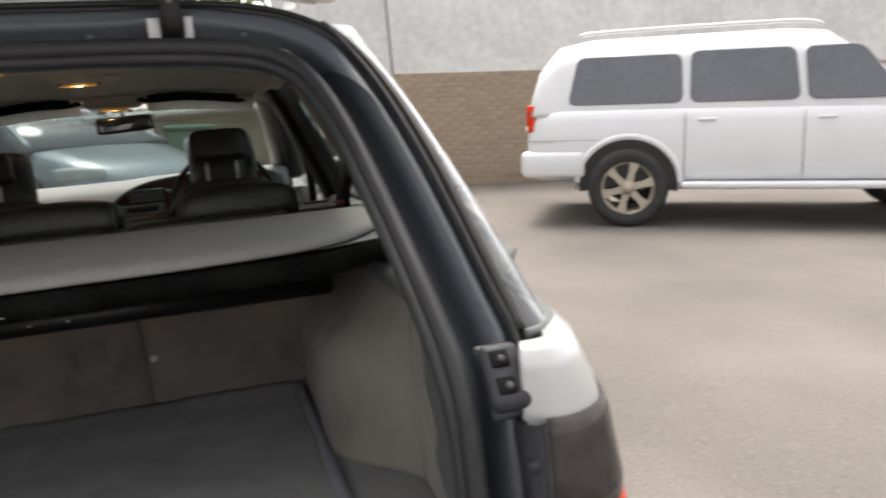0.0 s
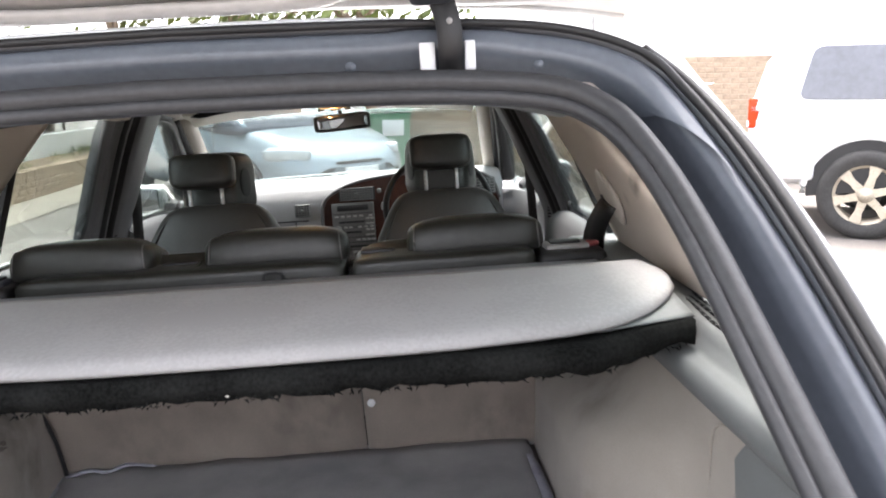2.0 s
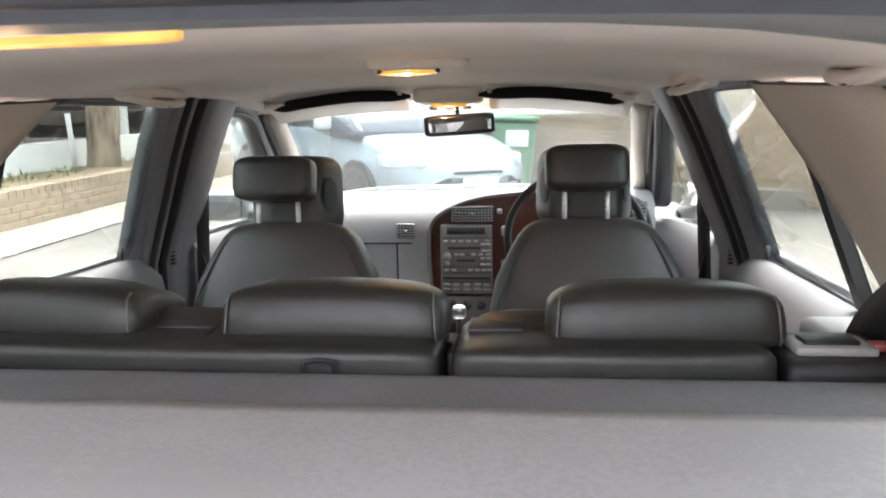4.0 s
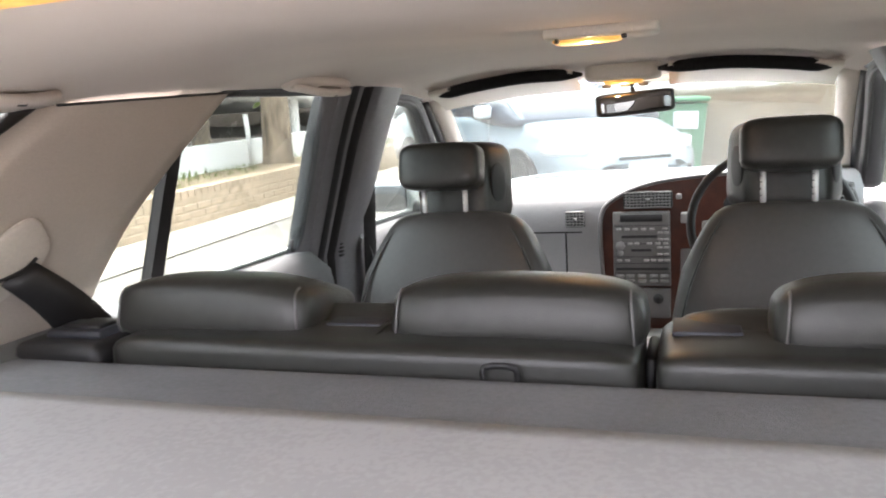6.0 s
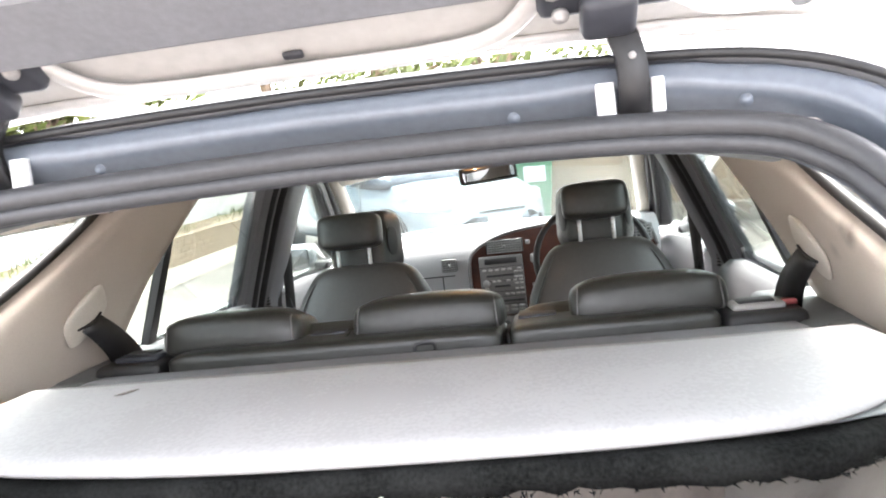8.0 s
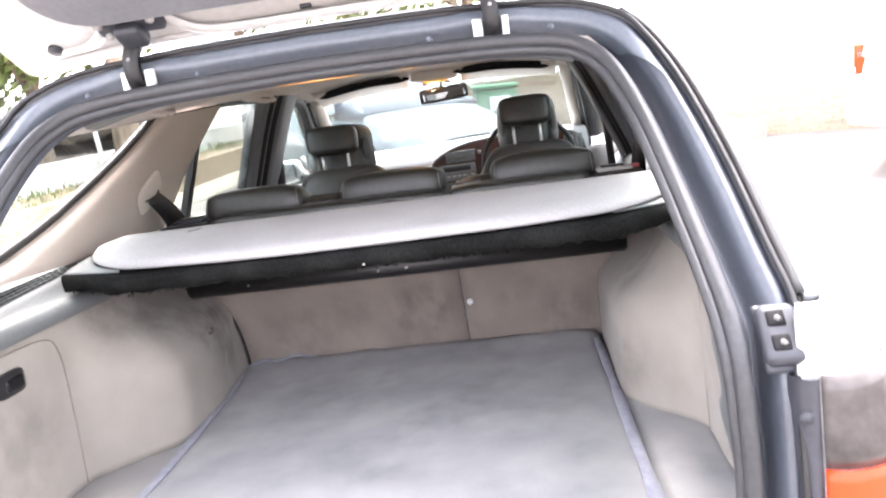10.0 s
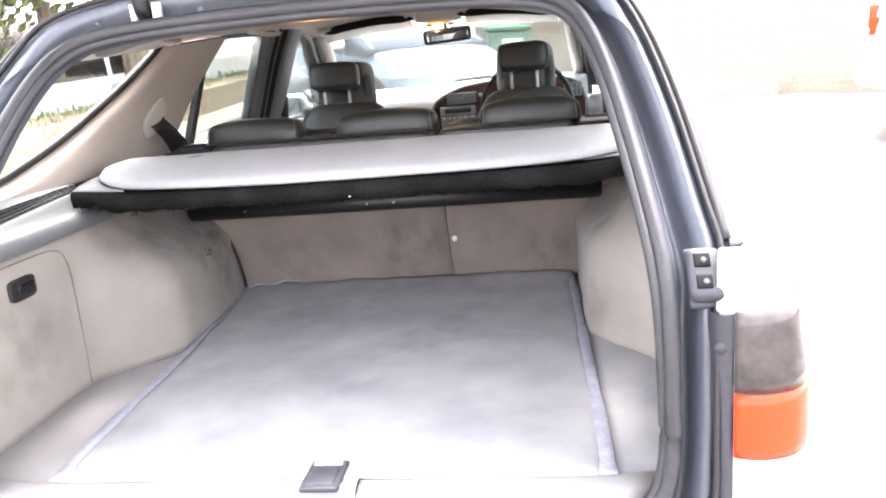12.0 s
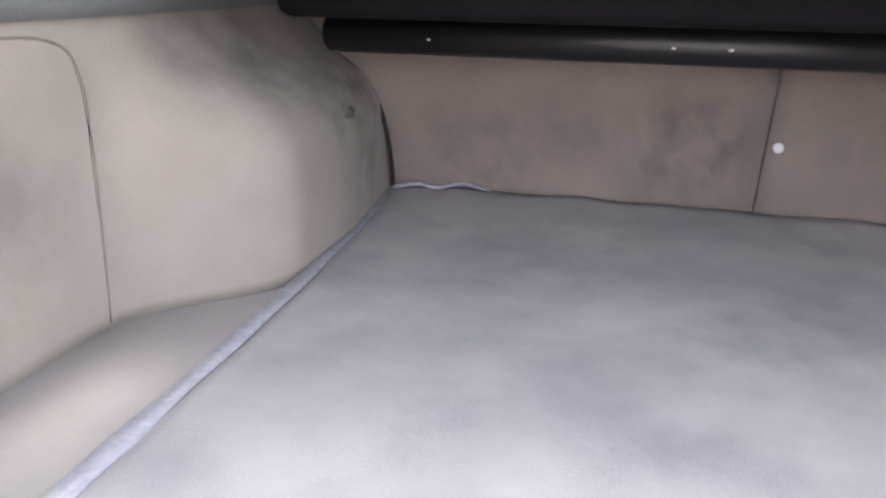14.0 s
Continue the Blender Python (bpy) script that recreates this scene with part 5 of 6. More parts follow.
def gate_frame(name, o, i, mat, z, label="", thick=.02):
    """A flat frame between an outer and an inner outline with as many points."""
    n = len(o)
    v = [Vector((x, y, z)) for x, y in o] + [Vector((x, y, z)) for x, y in i]
    f = [(k, (k + 1) % n, n + (k + 1) % n, n + k) for k in range(n)]
    ob = hang(name, mesh(name, v, f, mat, False), gate, label)
    solid(ob, thick, 1)
    soften(ob, .006, 2)
    return ob


def rounded(w0, w1, y0, y1, r, n=6):
    pts = []
    for cx, cy, a0 in ((w1 - r, y1 - r, 0), (-w1 + r, y1 - r, 90), (-w0 + r, y0 + r, 180), (w0 - r, y0 + r, 270)):
        for k in range(n + 1):
            a = radians(a0 + 90 * k / n)
            pts.append((cx + r * math.cos(a), cy + r * math.sin(a)))
    return pts


def bowed(pts, rise, n=14):
    """The outline with its hinge side divided and arched up in the middle."""
    a, b = pts[20], pts[21]
    mid = []
    for k in range(1, n):
        x = a[0] + (b[0] - a[0]) * k / n
        mid.append((x, a[1] + rise * (1 - abs(x / a[0]) ** 3)))
    return pts[:21] + mid + pts[21:]


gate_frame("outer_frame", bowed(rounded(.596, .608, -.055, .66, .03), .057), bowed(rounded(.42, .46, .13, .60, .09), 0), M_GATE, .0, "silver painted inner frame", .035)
gate_frame("window_trim", rounded(.435, .475, .115, .62, .10), rounded(.35, .38, .20, .54, .08), M_GREYTRIM, -.022, "dark grey moulded window trim", .022)
gp = hang("rear_window", mesh("rear_window", *grid(gate_rows(.16, .57, .40, .43, 4, .012)), M_GLASS), gate, "clear heated rear glass")
gp.visible_shadow = False
ridge = smooth_path([(-.53, .015, -.002), (-.42, .030, -.010), (-.34, .085, -.010), (-.26, .085, -.010), (-.19, .030, -.012), (0, .024, -.012), (.19, .030, -.012), (.26, .085, -.010), (.34, .085, -.010), (.42, .030, -.010), (.53, .015, -.002)], 6)
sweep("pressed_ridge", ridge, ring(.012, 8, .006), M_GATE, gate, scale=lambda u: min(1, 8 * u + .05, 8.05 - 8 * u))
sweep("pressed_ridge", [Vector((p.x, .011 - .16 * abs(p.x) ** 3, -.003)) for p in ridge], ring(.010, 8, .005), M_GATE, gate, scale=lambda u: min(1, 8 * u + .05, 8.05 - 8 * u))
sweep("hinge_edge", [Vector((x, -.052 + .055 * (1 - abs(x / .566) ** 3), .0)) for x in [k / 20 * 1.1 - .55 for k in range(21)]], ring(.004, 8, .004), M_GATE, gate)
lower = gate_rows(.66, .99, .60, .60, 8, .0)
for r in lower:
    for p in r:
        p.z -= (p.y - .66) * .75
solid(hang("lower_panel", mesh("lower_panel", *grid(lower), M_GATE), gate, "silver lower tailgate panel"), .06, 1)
for s in (-1, 1):
    part("plug", cyl(.0135, .010, (s * .492, .026, -.004), "z", 18, bevel=.002), M_STOP, gate, "round dark plug")
    br = part("hinge_plate", rbox((.125, .055, .028), (s * .308, .092, -.016), .008, 2), M_STOP, gate, "dark grey hinge plate")
    for bx, by in ((-.048, .012), (.048, .012), (0.042, -.018)):
        part("bolt", cyl(.008, .010, (s * .308 + bx, .092 + by, -.033), "z", 8, bevel=.002), M_BUTTON, br)
    part("hinge_boss", rbox((.05, .05, .03), (s * .308, .076, -.036), .008, 2), M_STOP, gate)
part("oval_plug", rbox((.022, .010, .006), (0, .040, -.004), .003, 2), M_STOP, gate)
# hinge arms from the header to the gate, white painted seats at their feet
for s in (-1, 1):
    path = smooth_path([(s * .326, .395, 1.385), (s * .326, .372, 1.405), (s * .325, .368, 1.435), (s * .318, .378, 1.465), (s * .312, .388, 1.486)], 5)
    arm = sweep("hinge_arm", path, [(-.0135, -.007), (.0135, -.007), (.0135, .007), (-.0135, .007)], M_BLACK, gate, "dark steel gooseneck hinge arm", up=Vector((0, -1, 0)))
    arm.matrix_parent_inverse = gate.matrix_world.inverted()
    part("rivet", cyl(.0035, .005, (s * .326, .361, 1.437), "y", 8), M_BUTTON, arm)
    for x0, w0 in ((.3005, .017), (.3480, .012)):
        part("hinge_seat", rbox((w0, .012, .032), (s * x0, .380, 1.401), .0012, 1), M_WHITE, car, "white painted hinge seat")

# ---------------- outside ----------------
UP = Vector((.045, -.045, 1)).normalized()
TILTED = Vector((0, 0, 1)).rotation_difference(UP).to_matrix().to_4x4()


def gz(x, y):
    return -.045 * x + .045 * y


def stand(x, y, turn=0.0, z=0.0):
    return Matrix.Translation((x, y, gz(x, y) + z)) @ TILTED @ pose(0, 0, 0, 0, 0, turn)


rows = []
spread = [-400, -120, -50, -25] + [-14 + k * .7 for k in range(41)] + [25, 50, 120, 400]
for y in spread:
    rows.append([Vector((x, y, gz(x, y) + .012 * noise.noise(Vector((x * .4, y * .4, 0))) if abs(x) < 20 and abs(y) < 20 else gz(x, y))) for x in spread])
ground = tagged(new("ground", mesh("ground", *grid(rows), M_ASPHALT)), "worn pale asphalt yard with stains", "ground", kind="structure")
# paler concrete strip at the foot of the low wall
rows = [[Vector((x, y, gz(x, y) + .016)) for x in (-4.7, -4.3, -3.85)] for y in [k * 1.0 for k in range(0, 20)]]
pave = tagged(new("pavement", mesh("pavement", *grid(rows), M_CONCRETE)), "sandy concrete strip along the low wall", "pavement", kind="structure")


def loft_shell(name, stations, mat, parent, label="", caps=True):
    """stations: (x, [(y, z) half outline from the bottom centre to the top centre])."""
    rows = []
    for x, half in stations:
        full = [Vector((x, -y, z)) for y, z in half] + [Vector((x, y, z)) for y, z in half[-2:0:-1]]
        rows.append(full)
    v, f = grid(rows, False, True)
    n = len(rows[0])
    if caps:
        f += [tuple(range(n)), tuple(range(len(v) - n, len(v)))]
    ob = hang(name, mesh(name, v, f, mat), parent, label)
    return ob


def arch_ring(parent, x, y, r, w, z):
    n = 20
    bm = bmesh.new()
    a = [radians(-8 + 196 * k / n) for k in range(n + 1)]
    front = [bm.verts.new((x + r * math.cos(t), y, z + r * math.sin(t))) for t in a]
    back = [bm.verts.new((x + r * math.cos(t), y + w, z + r * math.sin(t))) for t in a]
    cf, cb = bm.verts.new((x, y, z)), bm.verts.new((x, y + w, z))
    for k in range(n):
        bm.faces.new((front[k], front[k + 1], back[k + 1], back[k]))
        bm.faces.new((cf, front[k], front[k + 1]))
        bm.faces.new((cb, back[k + 1], back[k]))
    return part("wheel_arch", bm, M_BLACK, parent, "dark wheel arch", smooth=False)


# white off-roader by the brick wall
suv = thing("off_road_car", "white off-road estate parked beside the brick wall", "car", stand(5.87, 6.04, -31.5))
W = .95


def suv_half(w, zb, zt):
    return [(0, zb), (w * .80, zb), (w * .97, zb + .05), (w, zb + .18), (w * 1.0, (zb + zt) / 2), (w * .995, zt - .12), (w * .97, zt - .02), (w * .90, zt), (0, zt)]


st = [(-2.44, suv_half(.80, .58, .80)), (-2.42, suv_half(.86, .50, 1.08)), (-2.36, suv_half(.92, .46, 1.14)), (-2.1, suv_half(.95, .44, 1.16)), (-1.0, suv_half(W, .42, 1.16)), (1.0, suv_half(W, .42, 1.14)),
      (1.3, suv_half(W, .42, 1.12)), (1.9, suv_half(.94, .44, 1.08)), (2.3, suv_half(.88, .48, 1.02)), (2.44, suv_half(.74, .55, .95))]
loft_shell("body", st, M_WHITECAR, suv, "white painted body")
st = []
for x, w0, zt in ((-2.40, .86, 1.18), (-2.30, .86, 1.55), (-2.12, .85, 1.78), (-1.8, .84, 1.84), (0, .84, 1.86), (.35, .83, 1.83), (.75, .83, 1.55), (1.22, .84, 1.14)):
    zt = max(zt, 1.16)
    st.append((x, [(0, 1.10), (w0 + .06, 1.10), (w0 + .06, 1.14), (w0 + .06 - .10 * (zt - 1.14) * .6, 1.14 + (zt - 1.14) * .6), (w0 + .06 - .10 * (zt - 1.14) - .04, zt - .05 * min(1, (zt - 1.14))), (w0 * .7, zt), (0, zt + .01)]))
loft_shell("cabin", st, M_WHITECAR, suv, "white cabin and roof")


def suv_window(xa, xb, xc, xd, za, zb, nm, lb, s):
    def yy(z):
        return s * (W - .065 - .10 * (z - 1.14) + .030)
    corners = [Vector((xa, yy(za), za)), Vector((xb, yy(za), za)), Vector((xc, yy(zb), zb)), Vector((xd, yy(zb), zb))]
    outline = []
    for k, c in enumerate(corners):
        a, b = (corners[k - 1] - c).normalized() * .085, (corners[(k + 1) % 4] - c).normalized() * .085
        for u in (0, .25, .5, .75, 1):
            outline.append(c + a * (1 - u) ** 2 + b * u ** 2)
    return plate(nm, outline, M_SUVGLASS, suv, .02, (0, -s, 0), lb, bevel=.006)


M_SUVGLASS = material("smoky_car_glass", (0.10, 0.105, 0.13), 0.08, 0, 0.1, 20, 2, coat=0.8)
for s in (-1, 1):
    suv_window(-2.02, -.92, -.94, -1.92, 1.20, 1.66, "side_window", "dark tinted side glass", s)
    suv_window(-.86, .12, .06, -.86, 1.20, 1.68, "side_window", "dark tinted side glass", s)
    suv_window(.18, 1.0, .62, .14, 1.20, 1.68, "side_window", "dark tinted side glass", s)
    tl = part("tail_light", rbox((.09, .07, .27), (-2.385, s * .885, 1.08), .02, 2), M_REDLENS, suv, "red tail light")
    part("reversing_lens", rbox((.085, .06, .06), (-2.395, s * .888, .985), .012, 2), M_WHITE, tl, "white lower lens")
    part("bumper", rbox((.62, .14, .26), (-2.15, s * .92, .62), .05, 3), M_WHITECAR, suv)
    part("running_board", rbox((1.95, .16, .07), (.05, s * .97, .42), .025, 2), M_WHITECAR, suv, "white running board")
    part("door_seam", rbox((.008, .01, .62), (-.90, s * (W + .002), .80), 0, 1), M_BUTTON, suv)
    part("door_seam", rbox((.008, .01, .62), (.15, s * (W + .002), .80), 0, 1), M_BUTTON, suv)
    part("door_seam", rbox((1.2, .008, .006), (-2.0, s * (W - .004), .86), 0, 1), M_BUTTON, suv)
    part("door_handle", rbox((.16, .03, .03), (-.70, s * (W + .012), 1.04), .012, 2), M_WHITECAR, suv)
    part("door_handle", rbox((.16, .03, .03), (.34, s * (W + .012), 1.04), .012, 2), M_WHITECAR, suv)
    mr = pad("door_mirror", (.14, .22, .2), (1.0, s * 1.05, 1.26), M_WHITECAR, suv, "", .4)
    sweep("roof_rack", smooth_path([(-1.9, s * .72, 1.86), (-1.7, s * .72, 1.90), (0, s * .72, 1.92), (.3, s * .72, 1.87)], 4), ring(.018, 8), M_WHITECAR, suv)
    sweep("flare", [Vector((-1.425 + .50 * math.cos(a), s * (W - .01), .42 + .47 * math.sin(a))) for a in [radians(-5 + 190 * k / 20) for k in range(21)]], ring(.035, 8), M_WHITECAR, suv)
    for x in (-1.425, 1.425):
        arch_ring(suv, x, s * (W - .20) if s > 0 else s * (W + .006), .475, .194, .42)
        wheel(suv, pose(x, s * .885, .39, 0, 0, 0 if s < 0 else 180), .39, .26, 6, M_ALLOY, 1)
part("rear_bumper", rbox((.25, 1.75, .26), (-2.38, 0, .62), .06, 3), M_WHITECAR, suv, "white rear bumper")

# pale hatchback facing the bonnet
hatch = thing("hatchback_car", "pale blue-white hatchback parked nose towards the bonnet", "car", stand(-1.80, 9.28, -47))


def hb(w, zb, zt, k=.9):
    return [(0, zb), (w * .8, zb), (w * .96, zb + .06), (w, zb + .22), (w, (zb + zt) / 2 + .05), (w * .97, zt - .10), (w * k, zt - .02), (w * .6, zt), (0, zt + .01)]


st = [(-2.2, hb(.60, .40, .85)), (-2.12, hb(.80, .28, 1.0)), (-1.7, hb(.87, .24, 1.02)), (0, hb(.873, .22, .98)), (1.0, hb(.873, .22, .97)), (1.45, hb(.865, .22, .92)),
      (1.85, hb(.82, .22, .83, .85)), (2.08, hb(.72, .22, .74, .8)), (2.2, hb(.55, .26, .64, .8)), (2.24, hb(.40, .34, .58, .8))]
loft_shell("body", st, M_BLUECAR, hatch, "pale blue-white body")
st = []
for x, w0, zt in ((-2.1, .70, 1.02), (-1.7, .72, 1.25), (-1.0, .72, 1.43), (-.2, .72, 1.49), (.2, .71, 1.46), (.75, .74, 1.22), (1.35, .78, .94)):
    zt = max(.96, zt)
    st.append((x, [(0, .88), (w0 + .10, .88), (w0 + .12 - .22 * (zt - .93), .93 + (zt - .93) * .55), (w0 + .10 - .42 * (zt - .93), zt - .05 * min(1, 2 * (zt - .93))), (w0 * .55, zt), (0, zt + .012)]))
loft_shell("cabin", st, M_SUVGLASS, hatch, "glazed cabin")
st = []
for x, w0, zt in ((-1.7, .50, 1.262), (-1.0, .52, 1.445), (-.2, .53, 1.506), (.18, .53, 1.478)):
    st.append((x, [(0, zt - .03), (w0 + .04, zt - .055), (w0 + .05, zt - .035), (w0 * .6, zt + .004), (0, zt + .014)]))
loft_shell("roof", st, M_BLUECAR, hatch, "pale roof")
for s in (-1, 1):
    sweep("screen_pillar", smooth_path([(.16, s * .57, 1.455), (.75, s * .69, 1.21), (1.33, s * .80, .945)], 4), ring(.035, 8), M_BLUECAR, hatch)
    sweep("side_pillar", smooth_path([(-.35, s * .60, 1.46), (-.33, s * .72, 1.2), (-.32, s * .83, .93)], 4), ring(.03, 8), M_BLUECAR, hatch)
    pad("headlamp", (.50, .16, .14), (1.93, s * .70, .70), M_HEADLAMP, hatch, "clear headlamp", .5, Matrix.Rotation(radians(s * -38), 4, "Z"))
    pad("side_grille", (.10, .34, .09), (2.12, s * .42, .47), M_BLACK, hatch, "dark lower grille", .3, Matrix.Rotation(radians(s * -22), 4, "Z"))
    pad("door_mirror", (.12, .18, .13), (.82, s * .96, 1.02), M_WHITECAR, hatch, "white door mirror", .5)
    part("door_seam", rbox((.008, .01, .55), (.78, s * .872, .66), 0, 1), M_BUTTON, hatch)
    for x in (-1.35, 1.35):
        arch_ring(hatch, x, s * .67 if s > 0 else -.882, .37, .21, .31)
        wheel(hatch, pose(x, s * .795, .31, 0, 0, 0 if s < 0 else 180), .31, .2, 7, M_BUTTON, 1)
pad("grille", (.06, .62, .035), (2.215, 0, .60), M_BLACK, hatch, "dark upper grille", .3)
pad("lower_grille", (.08, .70, .10), (2.20, 0, .40), M_BLACK, hatch, "dark lower grille", .3)
part("number_plate", rbox((.02, .44, .10), (2.262, 0, .50), .006, 2), M_WHITE, hatch, "white blank plate")

# unseen wall added at the back to close the yard and limit low sky light
far = tagged(new("wall_light_block", mesh("wall_light_block", *grid([[Vector((x, y, z)) for y, z in ((-17.0, -1.6), (-17.0, 3.4), (-17.4, 3.4), (-17.4, -1.6))] for x in (-16, -8, 0, 8, 16)]), M_GREYWALL, False)),
             "unseen plain grey wall closing the yard, added to limit sky light", "wall", kind="structure")

# green wheelie bin
wbin = thing("wheelie_bin", "green plastic wheelie bin with a white notice", "bin", stand(-.06, 10.70, 8))
v, f = grid([[Vector((sx * w, sy * d, z)) for sx, sy in ((-1, -1), (1, -1), (1, 1), (-1, 1))] for z, w, d in ((.06, .24, .26), (.5, .27, .32), (.96, .29, .36), (1.0, .31, .38))], False, True)
f += [(0, 1, 2, 3), (12, 13, 14, 15)]
soften(hang("body", mesh("body", v, f, M_BIN, False), wbin, "green ribbed body"), .02, 2)
part("lid", rbox((.64, .80, .06), (0, 0, 1.05), .025, 3), M_BIN, wbin, "green lid")
part("handle_bar", cyl(.016, .56, (0, .42, 1.02), "x", 10), M_BIN, wbin)
part("notice", rbox((.30, .012, .22), (.04, -.350, .80), .003, 1), M_WHITE, wbin, "white square notice")
for s in (-1, 1):
    part("wheel", cyl(.10, .05, (s * .27, .30, .10), "x", 18, bevel=.008), M_TYRE, wbin)

# retaining wall of tan brick with a stained white wall above
WALL0, WALLDIR = Vector((4.0, 10.55)), Vector((.985, -.17)).normalized()


def along(d, off=0.0):
    p = WALL0 + WALLDIR * d + Vector((-WALLDIR.y, WALLDIR.x)) * off
    return p


def wall_block(name, d0, d1, off0, off1, h0, h1, mat, label, cat="wall"):
    bm = bmesh.new()
    vs = []
    for h in (h0, h1):
        for d, o in ((d0, off0), (d1, off0), (d1, off1), (d0, off1)):
            p = along(d, o)
            vs.append(bm.verts.new((p.x, p.y, gz(p.x, p.y) + h)))
    for q in ((0, 1, 2, 3), (4, 5, 6, 7), (0, 1, 5, 4), (1, 2, 6, 5), (2, 3, 7, 6), (3, 0, 4, 7)):
        bm.faces.new([vs[k] for k in q])
    me = bpy.data.meshes.new(name)
    bmesh.ops.recalc_face_normals(bm, faces=bm.faces)
    bm.to_mesh(me)
    bm.free()
    me.materials.append(mat)
    return tagged(new(name, me), label, cat, kind="structure")


brick_wall = wall_block("wall_brick", -4.6, 9, .02, .30, -.1, 1.72, M_MORTAR, "tan brick retaining wall in running bond")
white_wall = wall_block("wall_white", -2.69, 9, .10, .36, 1.72, 3.6, M_RENDER, "stained white rendered wall above the bricks")
wall_block("wall_white_low", -4.6, -2.69, .10, .36, 1.72, 2.25, M_RENDER, "lower stained white rendered wall above the bricks")
part("joint", rbox((.03, .02, 1.8), (along(-1.0, .09).x, along(-1.0, .09).y, 2.9), .004, 1), M_BUTTON, white_wall)
kerb = wall_block("kerb", -2.2, -.25, -.45, .02, -.05, .24, M_CONCRETE, "low concrete planter kerb at the wall's foot", "kerb")
# low wall of sandy brick on the other side, soil bank, white wall and wire fence
low_wall = tagged(new("wall_low", mesh("wall_low", *grid([[Vector((x, y, gz(x, y) + z)) for x, z in ((-4.57, -.1), (-4.57, .31), (-4.78, .31), (-4.78, -.1))] for y in [k * 1.0 for k in range(1, 19)]]), M_MORTAR, False)),
                  "low sandy brick wall along the pavement", "wall", kind="structure")
rows = [[Vector((x, y, gz(x, y) + h + .03 * noise.noise(Vector((x * 2, y * 2, 4))))) for x, h in ((-4.75, .28), (-5.2, .33), (-5.7, .30), (-6.1, .22))] for y in [1 + k * .5 for k in range(37)]]
bank = tagged(new("soil_bank", mesh("soil_bank", *grid(rows), M_SOIL)), "dry soil bank behind the low brick wall", "soil", kind="structure")
def pale_top(y):
    return .30 + .32 * smoothstep(7.6, 7.7, y)


pale_wall = tagged(new("wall_pale", mesh("wall_pale", *grid([[Vector((x, y, gz(x, y) + z)) for x, z in ((-6.0, .0), (-6.0, pale_top(y)), (-6.18, pale_top(y)), (-6.18, .0))] for y in (1, 4, 7.6, 7.7, 10, 13, 19)]), M_WHITEWALL, False)),
                   "low white painted wall behind the soil bank", "wall", kind="structure")
fence = thing("wire_fence", "chain-link fence on thin posts above the white wall", "fence")
verts, faces = [], []
pitch, zlo, zhi = .085, .30, 1.75


def wire(a, b, r):
    d = (b - a).normalized()
    s1 = d.cross(Vector((1, 0, 0))).normalized() * r
    s2 = Vector((1, 0, 0)) * r
    base = len(verts)
    for p in (a, b):
        verts.extend([p + s1, p - s1 * .5 + s2, p - s1 * .5 - s2])
    faces.extend([(base, base + 1, base + 4, base + 3), (base + 1, base + 2, base + 5, base + 4), (base + 2, base, base + 3, base + 5)])


y = 3.0
while y < 16.0:
    for sg in (1, -1):
        y2 = y + sg * (zhi - zlo)
        wire(Vector((-6.09, y, gz(-6.09, y) + zlo)), Vector((-6.09 + .004 * sg, y2, gz(-6.09, y2) + zhi)), .0026)
    y += pitch * 1.414
hang("mesh_wire", mesh("mesh_wire", verts, faces, M_WIRE, False), fence, "diamond wire mesh")
for y in (4.0, 7.4, 10.8, 14.2):
    part("post", cyl(.025, 1.5, (-6.09, y, gz(-6.09, y) + 1.4), "z", 10), M_WIRE, fence)
stake = thing("leaning_stake", "pale stake leaning on the white wall", "stake")
sweep("stake", [Vector((-5.8, 9.82, gz(-5.8, 9.82) + .22)), Vector((-5.8, 9.735, gz(-5.8, 9.73) + 1.0))], ring(.035, 8), M_WHITEWALL, stake)

shed = thing("parking_undercroft", "dark open parking undercroft lit by tubes", "building")
# closing walls take a dark colour that paints the undercroft's shade
part("back_wall", rbox((.3, 30, 2.6), (-24.0, 12, 1.2), 0, 1), M_SHED, shed, "back wall coloured dark brown for the shade")
part("end_wall", rbox((12, .3, 2.6), (-18.0, -3, 1.2), 0, 1), M_SHED, shed, "end wall coloured dark brown for the shade")
part("end_wall", rbox((12, .3, 2.6), (-18.0, 27, 1.2), 0, 1), M_SHED, shed, "end wall coloured dark brown for the shade")
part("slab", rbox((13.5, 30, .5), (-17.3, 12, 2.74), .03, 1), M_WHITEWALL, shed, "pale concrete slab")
part("kerb_wall", rbox((.2, 30, .9), (-10.9, 12, 1.0), .02, 1), M_SHED, shed, "low front wall coloured dark for the shade")
for y in (3.0, 8.0, 21.0):
    part("column", rbox((.45, .45, 2.0), (-11.4, y, 1.6), .02, 1), M_WHITEWALL, shed, "pale column")
for y, x in ((9.2, -13.0), (12.5, -14.2), (7.0, -13.6), (15.6, -14.4), (18.5, -15), (11, -17)):
    part("tube_light", rbox((.10, 1.1, .07), (x, y, 2.44), .02, 1), M_TUBE, shed, "glowing fluorescent tube")


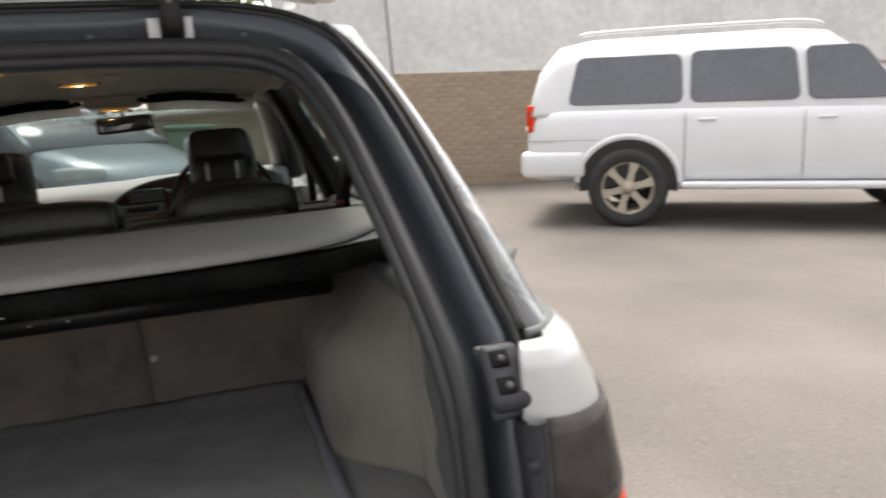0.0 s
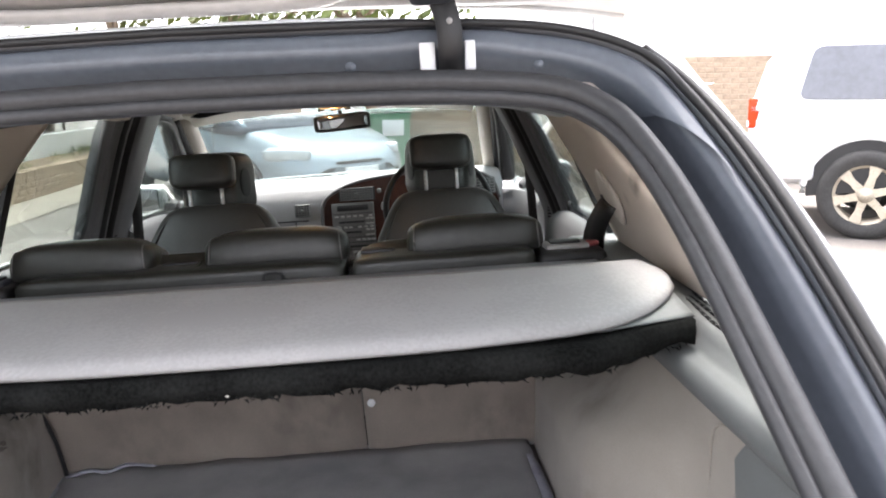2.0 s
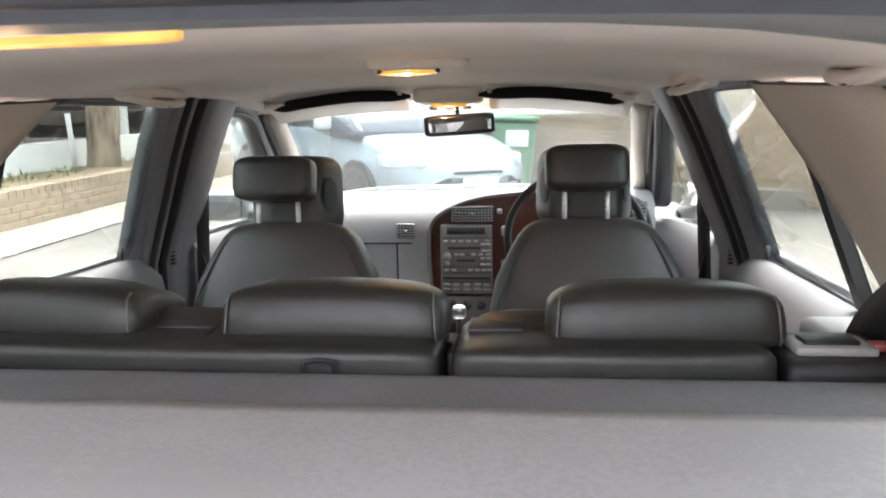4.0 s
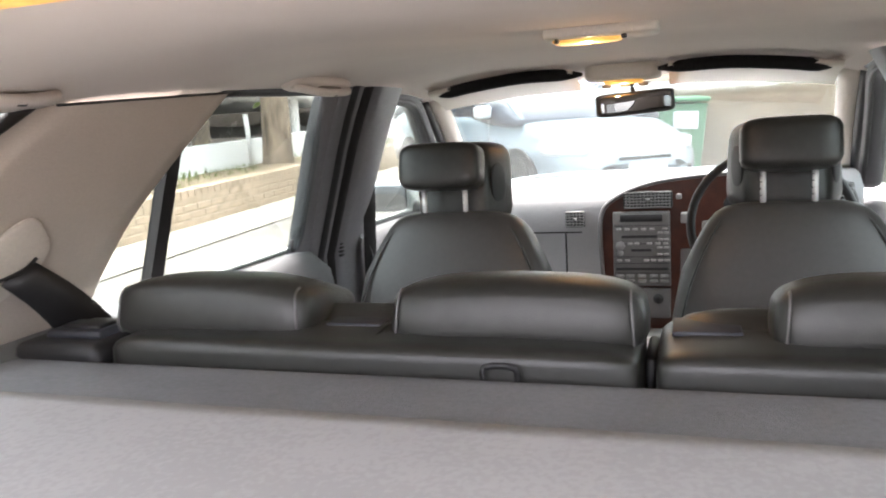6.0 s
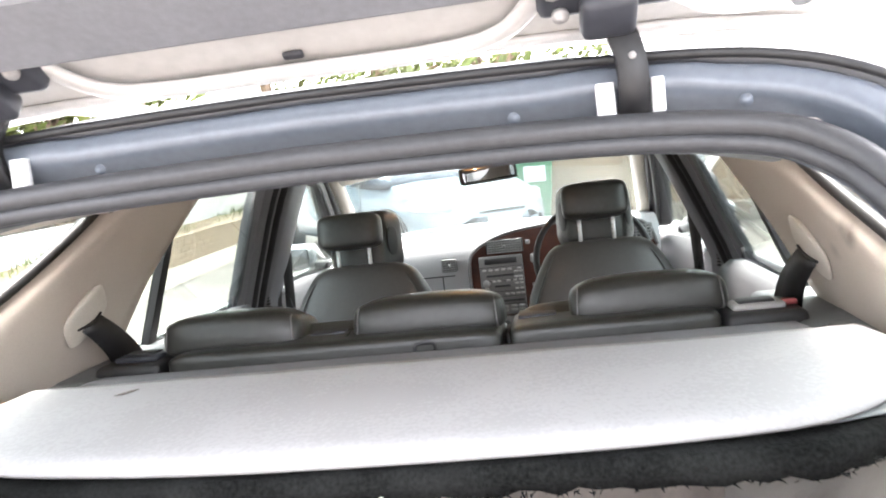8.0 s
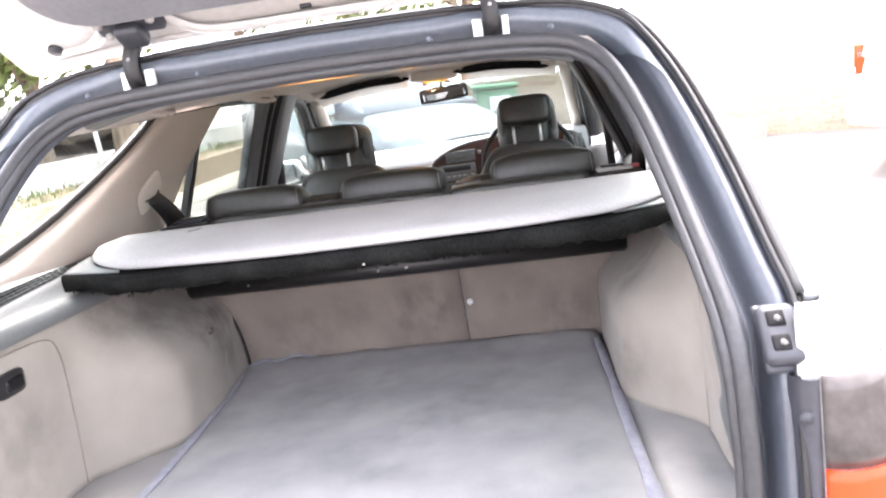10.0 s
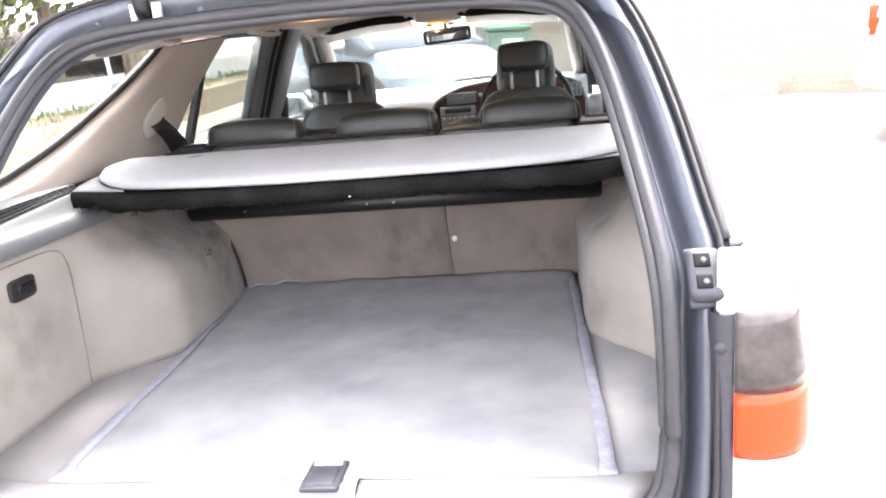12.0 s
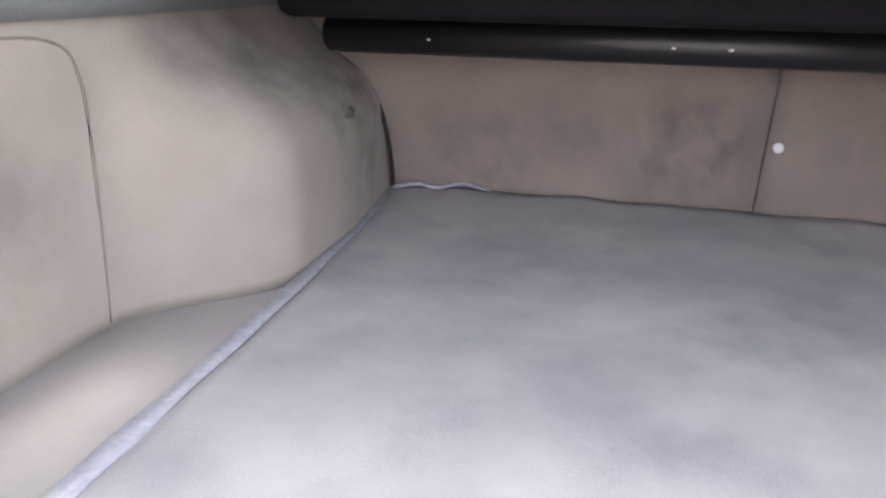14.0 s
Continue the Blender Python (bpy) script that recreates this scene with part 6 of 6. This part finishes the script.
def tree(at, height, trunk_r, crown_r, crown_z, seed, label, leaves=1500, lean=(0, 0), leaf=.13):
    rg = random.Random(seed)
    t = thing("tree", label, "tree", stand(*at))
    path = smooth_path([(0, 0, -.1), (lean[0] * .3, lean[1] * .3, height * .35), (lean[0] * .6, lean[1] * .6, height * .65), (lean[0], lean[1], height)], 5)
    sweep("trunk", path, ring(trunk_r, 12), M_BARK, t, "", scale=lambda u: 1.35 - 1.0 * u if u < .1 else 1.2 - .85 * u)
    tips = []
    for k in range(7):
        a = 2 * math.pi * k / 7 + rg.uniform(-.3, .3)
        z0 = height * rg.uniform(.5, .85)
        r = crown_r * rg.uniform(.5, .85)
        tip = Vector((lean[0] + r * math.cos(a), lean[1] + r * math.sin(a), crown_z + rg.uniform(-.3, .6) * crown_r))
        limb = smooth_path([(lean[0] * z0 / height, lean[1] * z0 / height, z0), (lean[0] + r * .45 * math.cos(a), lean[1] + r * .45 * math.sin(a), (z0 + tip.z) / 2 + .1), tip], 4)
        sweep("limb", limb, ring(trunk_r * .38, 7), M_BARK, t, "", scale=lambda u: 1.0 - .8 * u)
        tips.append(tip)
    v, f = [], []
    for k in range(leaves):
        c = rg.choice(tips) + Vector((rg.gauss(0, .34), rg.gauss(0, .34), rg.gauss(0, .30))) * crown_r
        n = Vector((rg.gauss(0, 1), rg.gauss(0, 1), rg.gauss(.4, 1))).normalized()
        a = n.orthogonal().normalized()
        b = n.cross(a)
        s = leaf * rg.uniform(.6, 1.3)
        i = len(v)
        v.extend([c - a * s, c + b * s * .45 + n * s * .1, c + a * s, c - b * s * .45 + n * s * .1])
        f.append((i, i + 1, i + 2, i + 3))
    hang("crown", mesh("crown", v, f, M_LEAF, False), t, "loose crown of small leaves")
    return t


tree((-5.35, 9.75), 4.6, .19, 2.0, 4.9, 2, "street tree with a pale trunk on the soil bank", 1500)
tree((-7.6, 11.2), 2.8, .15, 1.75, 2.9, 3, "broad green tree beyond the white wall", 15000, leaf=.13)
tree((-6.7, 6.2), 3.6, .09, 1.2, 3.7, 11, "slim young tree beyond the white wall", 2600, leaf=.10)
tree((-5.5, 15.5), 4.0, .16, 1.6, 4.6, 5, "slim street tree on the soil bank", 1400)
tree((-.6, 15.0), 3.4, .2, 2.8, 3.9, 6, "green tree rising behind the brick wall", 4200)
tree((-3.4, 17.0), 3.6, .2, 3.0, 4.1, 7, "green tree rising behind the brick wall", 4200)
tree((6.5, 15.5), 4.5, .2, 2.4, 5.2, 8, "green tree rising behind the brick wall", 2200)

# grass on the bank
rg = random.Random(9)
v, f = [], []
for k in range(2600):
    y = rg.uniform(2, 15)
    x = rg.uniform(-5.95, -4.82)
    if noise.noise(Vector((x * 1.2, y * .8, 7))) < .05:
        continue
    b = Vector((x, y, gz(x, y) + .27))
    a = rg.uniform(0, 6.28)
    w, h = .012, rg.uniform(.05, .16)
    i = len(v)
    v.extend([b + Vector((w * math.cos(a), w * math.sin(a), 0)), b - Vector((w * math.cos(a), w * math.sin(a), 0)), b + Vector((rg.uniform(-.05, .05), rg.uniform(-.05, .05), h))])
    f.append((i, i + 1, i + 2))
tagged(new("grass", mesh("grass", v, f, M_GRASS, False)), "tufts of short green grass on the bank", "grass", kind="stuff")

# ---------------- bricks, laid last ----------------
def brick_mesh(length, height, depth):
    bm = rbox((length, depth, height), (0, 0, 0), .006, 1)
    me = bpy.data.meshes.new("brick")
    bm.to_mesh(me)
    bm.free()
    me.materials.append(M_BRICK)
    return me


def lay(me, m, parent):
    ob = new("brick", me)
    ob.parent = parent
    ob.matrix_local = m
    return ob


one = brick_mesh(.218, .064, .10)
rg = random.Random(12)
# low wall: four courses and a coping of headers
y = 2.0
course_tilt = Euler((radians(math.degrees(math.atan(.045))), 0, 0)).to_matrix().to_4x4()
for row in range(4):
    y = 3.2 + (.115 if row % 2 else 0)
    while y < 13.6:
        lay(one, Matrix.Translation((-4.615 + rg.uniform(-.003, .003), y, gz(-4.6, y) + .045 + row * .074)) @ course_tilt @ pose(0, 0, 0, 0, 0, 90 + rg.uniform(-.6, .6)), low_wall)
        y += .229
y = 3.2
v, f = [], []
rest_v, rest_f = [], []


def joined(m, length, height, depth, vs, fs):
    i = len(vs)
    for dx, dy, dz in ((-1, -1, -1), (1, -1, -1), (1, 1, -1), (-1, 1, -1), (-1, -1, 1), (1, -1, 1), (1, 1, 1), (-1, 1, 1)):
        vs.append(m @ Vector((dx * length / 2, dy * depth / 2, dz * height / 2)))
    fs.extend([(i, i + 1, i + 2, i + 3), (i + 4, i + 5, i + 6, i + 7), (i, i + 1, i + 5, i + 4), (i + 1, i + 2, i + 6, i + 5), (i + 2, i + 3, i + 7, i + 6), (i + 3, i, i + 4, i + 7)])


while y < 13.6:
    joined(Matrix.Translation((-4.675, y, gz(-4.6, y) + .335 + rg.uniform(-.004, .004))) @ course_tilt, .225, .068, .10, v, f)
    y += .112
tagged(hang("coping", mesh("coping", v, f, M_BRICKFAR, False), low_wall, "coping of headers"), kind="stuff")
# retaining wall: running bond, the nearest stretch brick by brick
ang = math.degrees(math.atan2(WALLDIR.y, WALLDIR.x))
count = 0
for row in range(23):
    d = -4.5 + (.115 if row % 2 else 0)
    while d < 8.9:
        p = along(d, .064 + rg.uniform(-.003, .002))
        m = Matrix.Translation((p.x, p.y, gz(p.x, p.y) + .04 + row * .0745)) @ TILTED @ pose(0, 0, 0, 0, 0, ang)
        if -1.6 < d < 1.6 and count < 290 and row >= 2:
            lay(one, m, brick_wall)
            count += 1
        else:
            joined(m, .218, .064, .10, rest_v, rest_f)
        d += .229
tagged(hang("brickwork", mesh("brickwork", rest_v, rest_f, M_BRICKFAR, False), brick_wall, "rest of the tan brickwork"), kind="stuff")
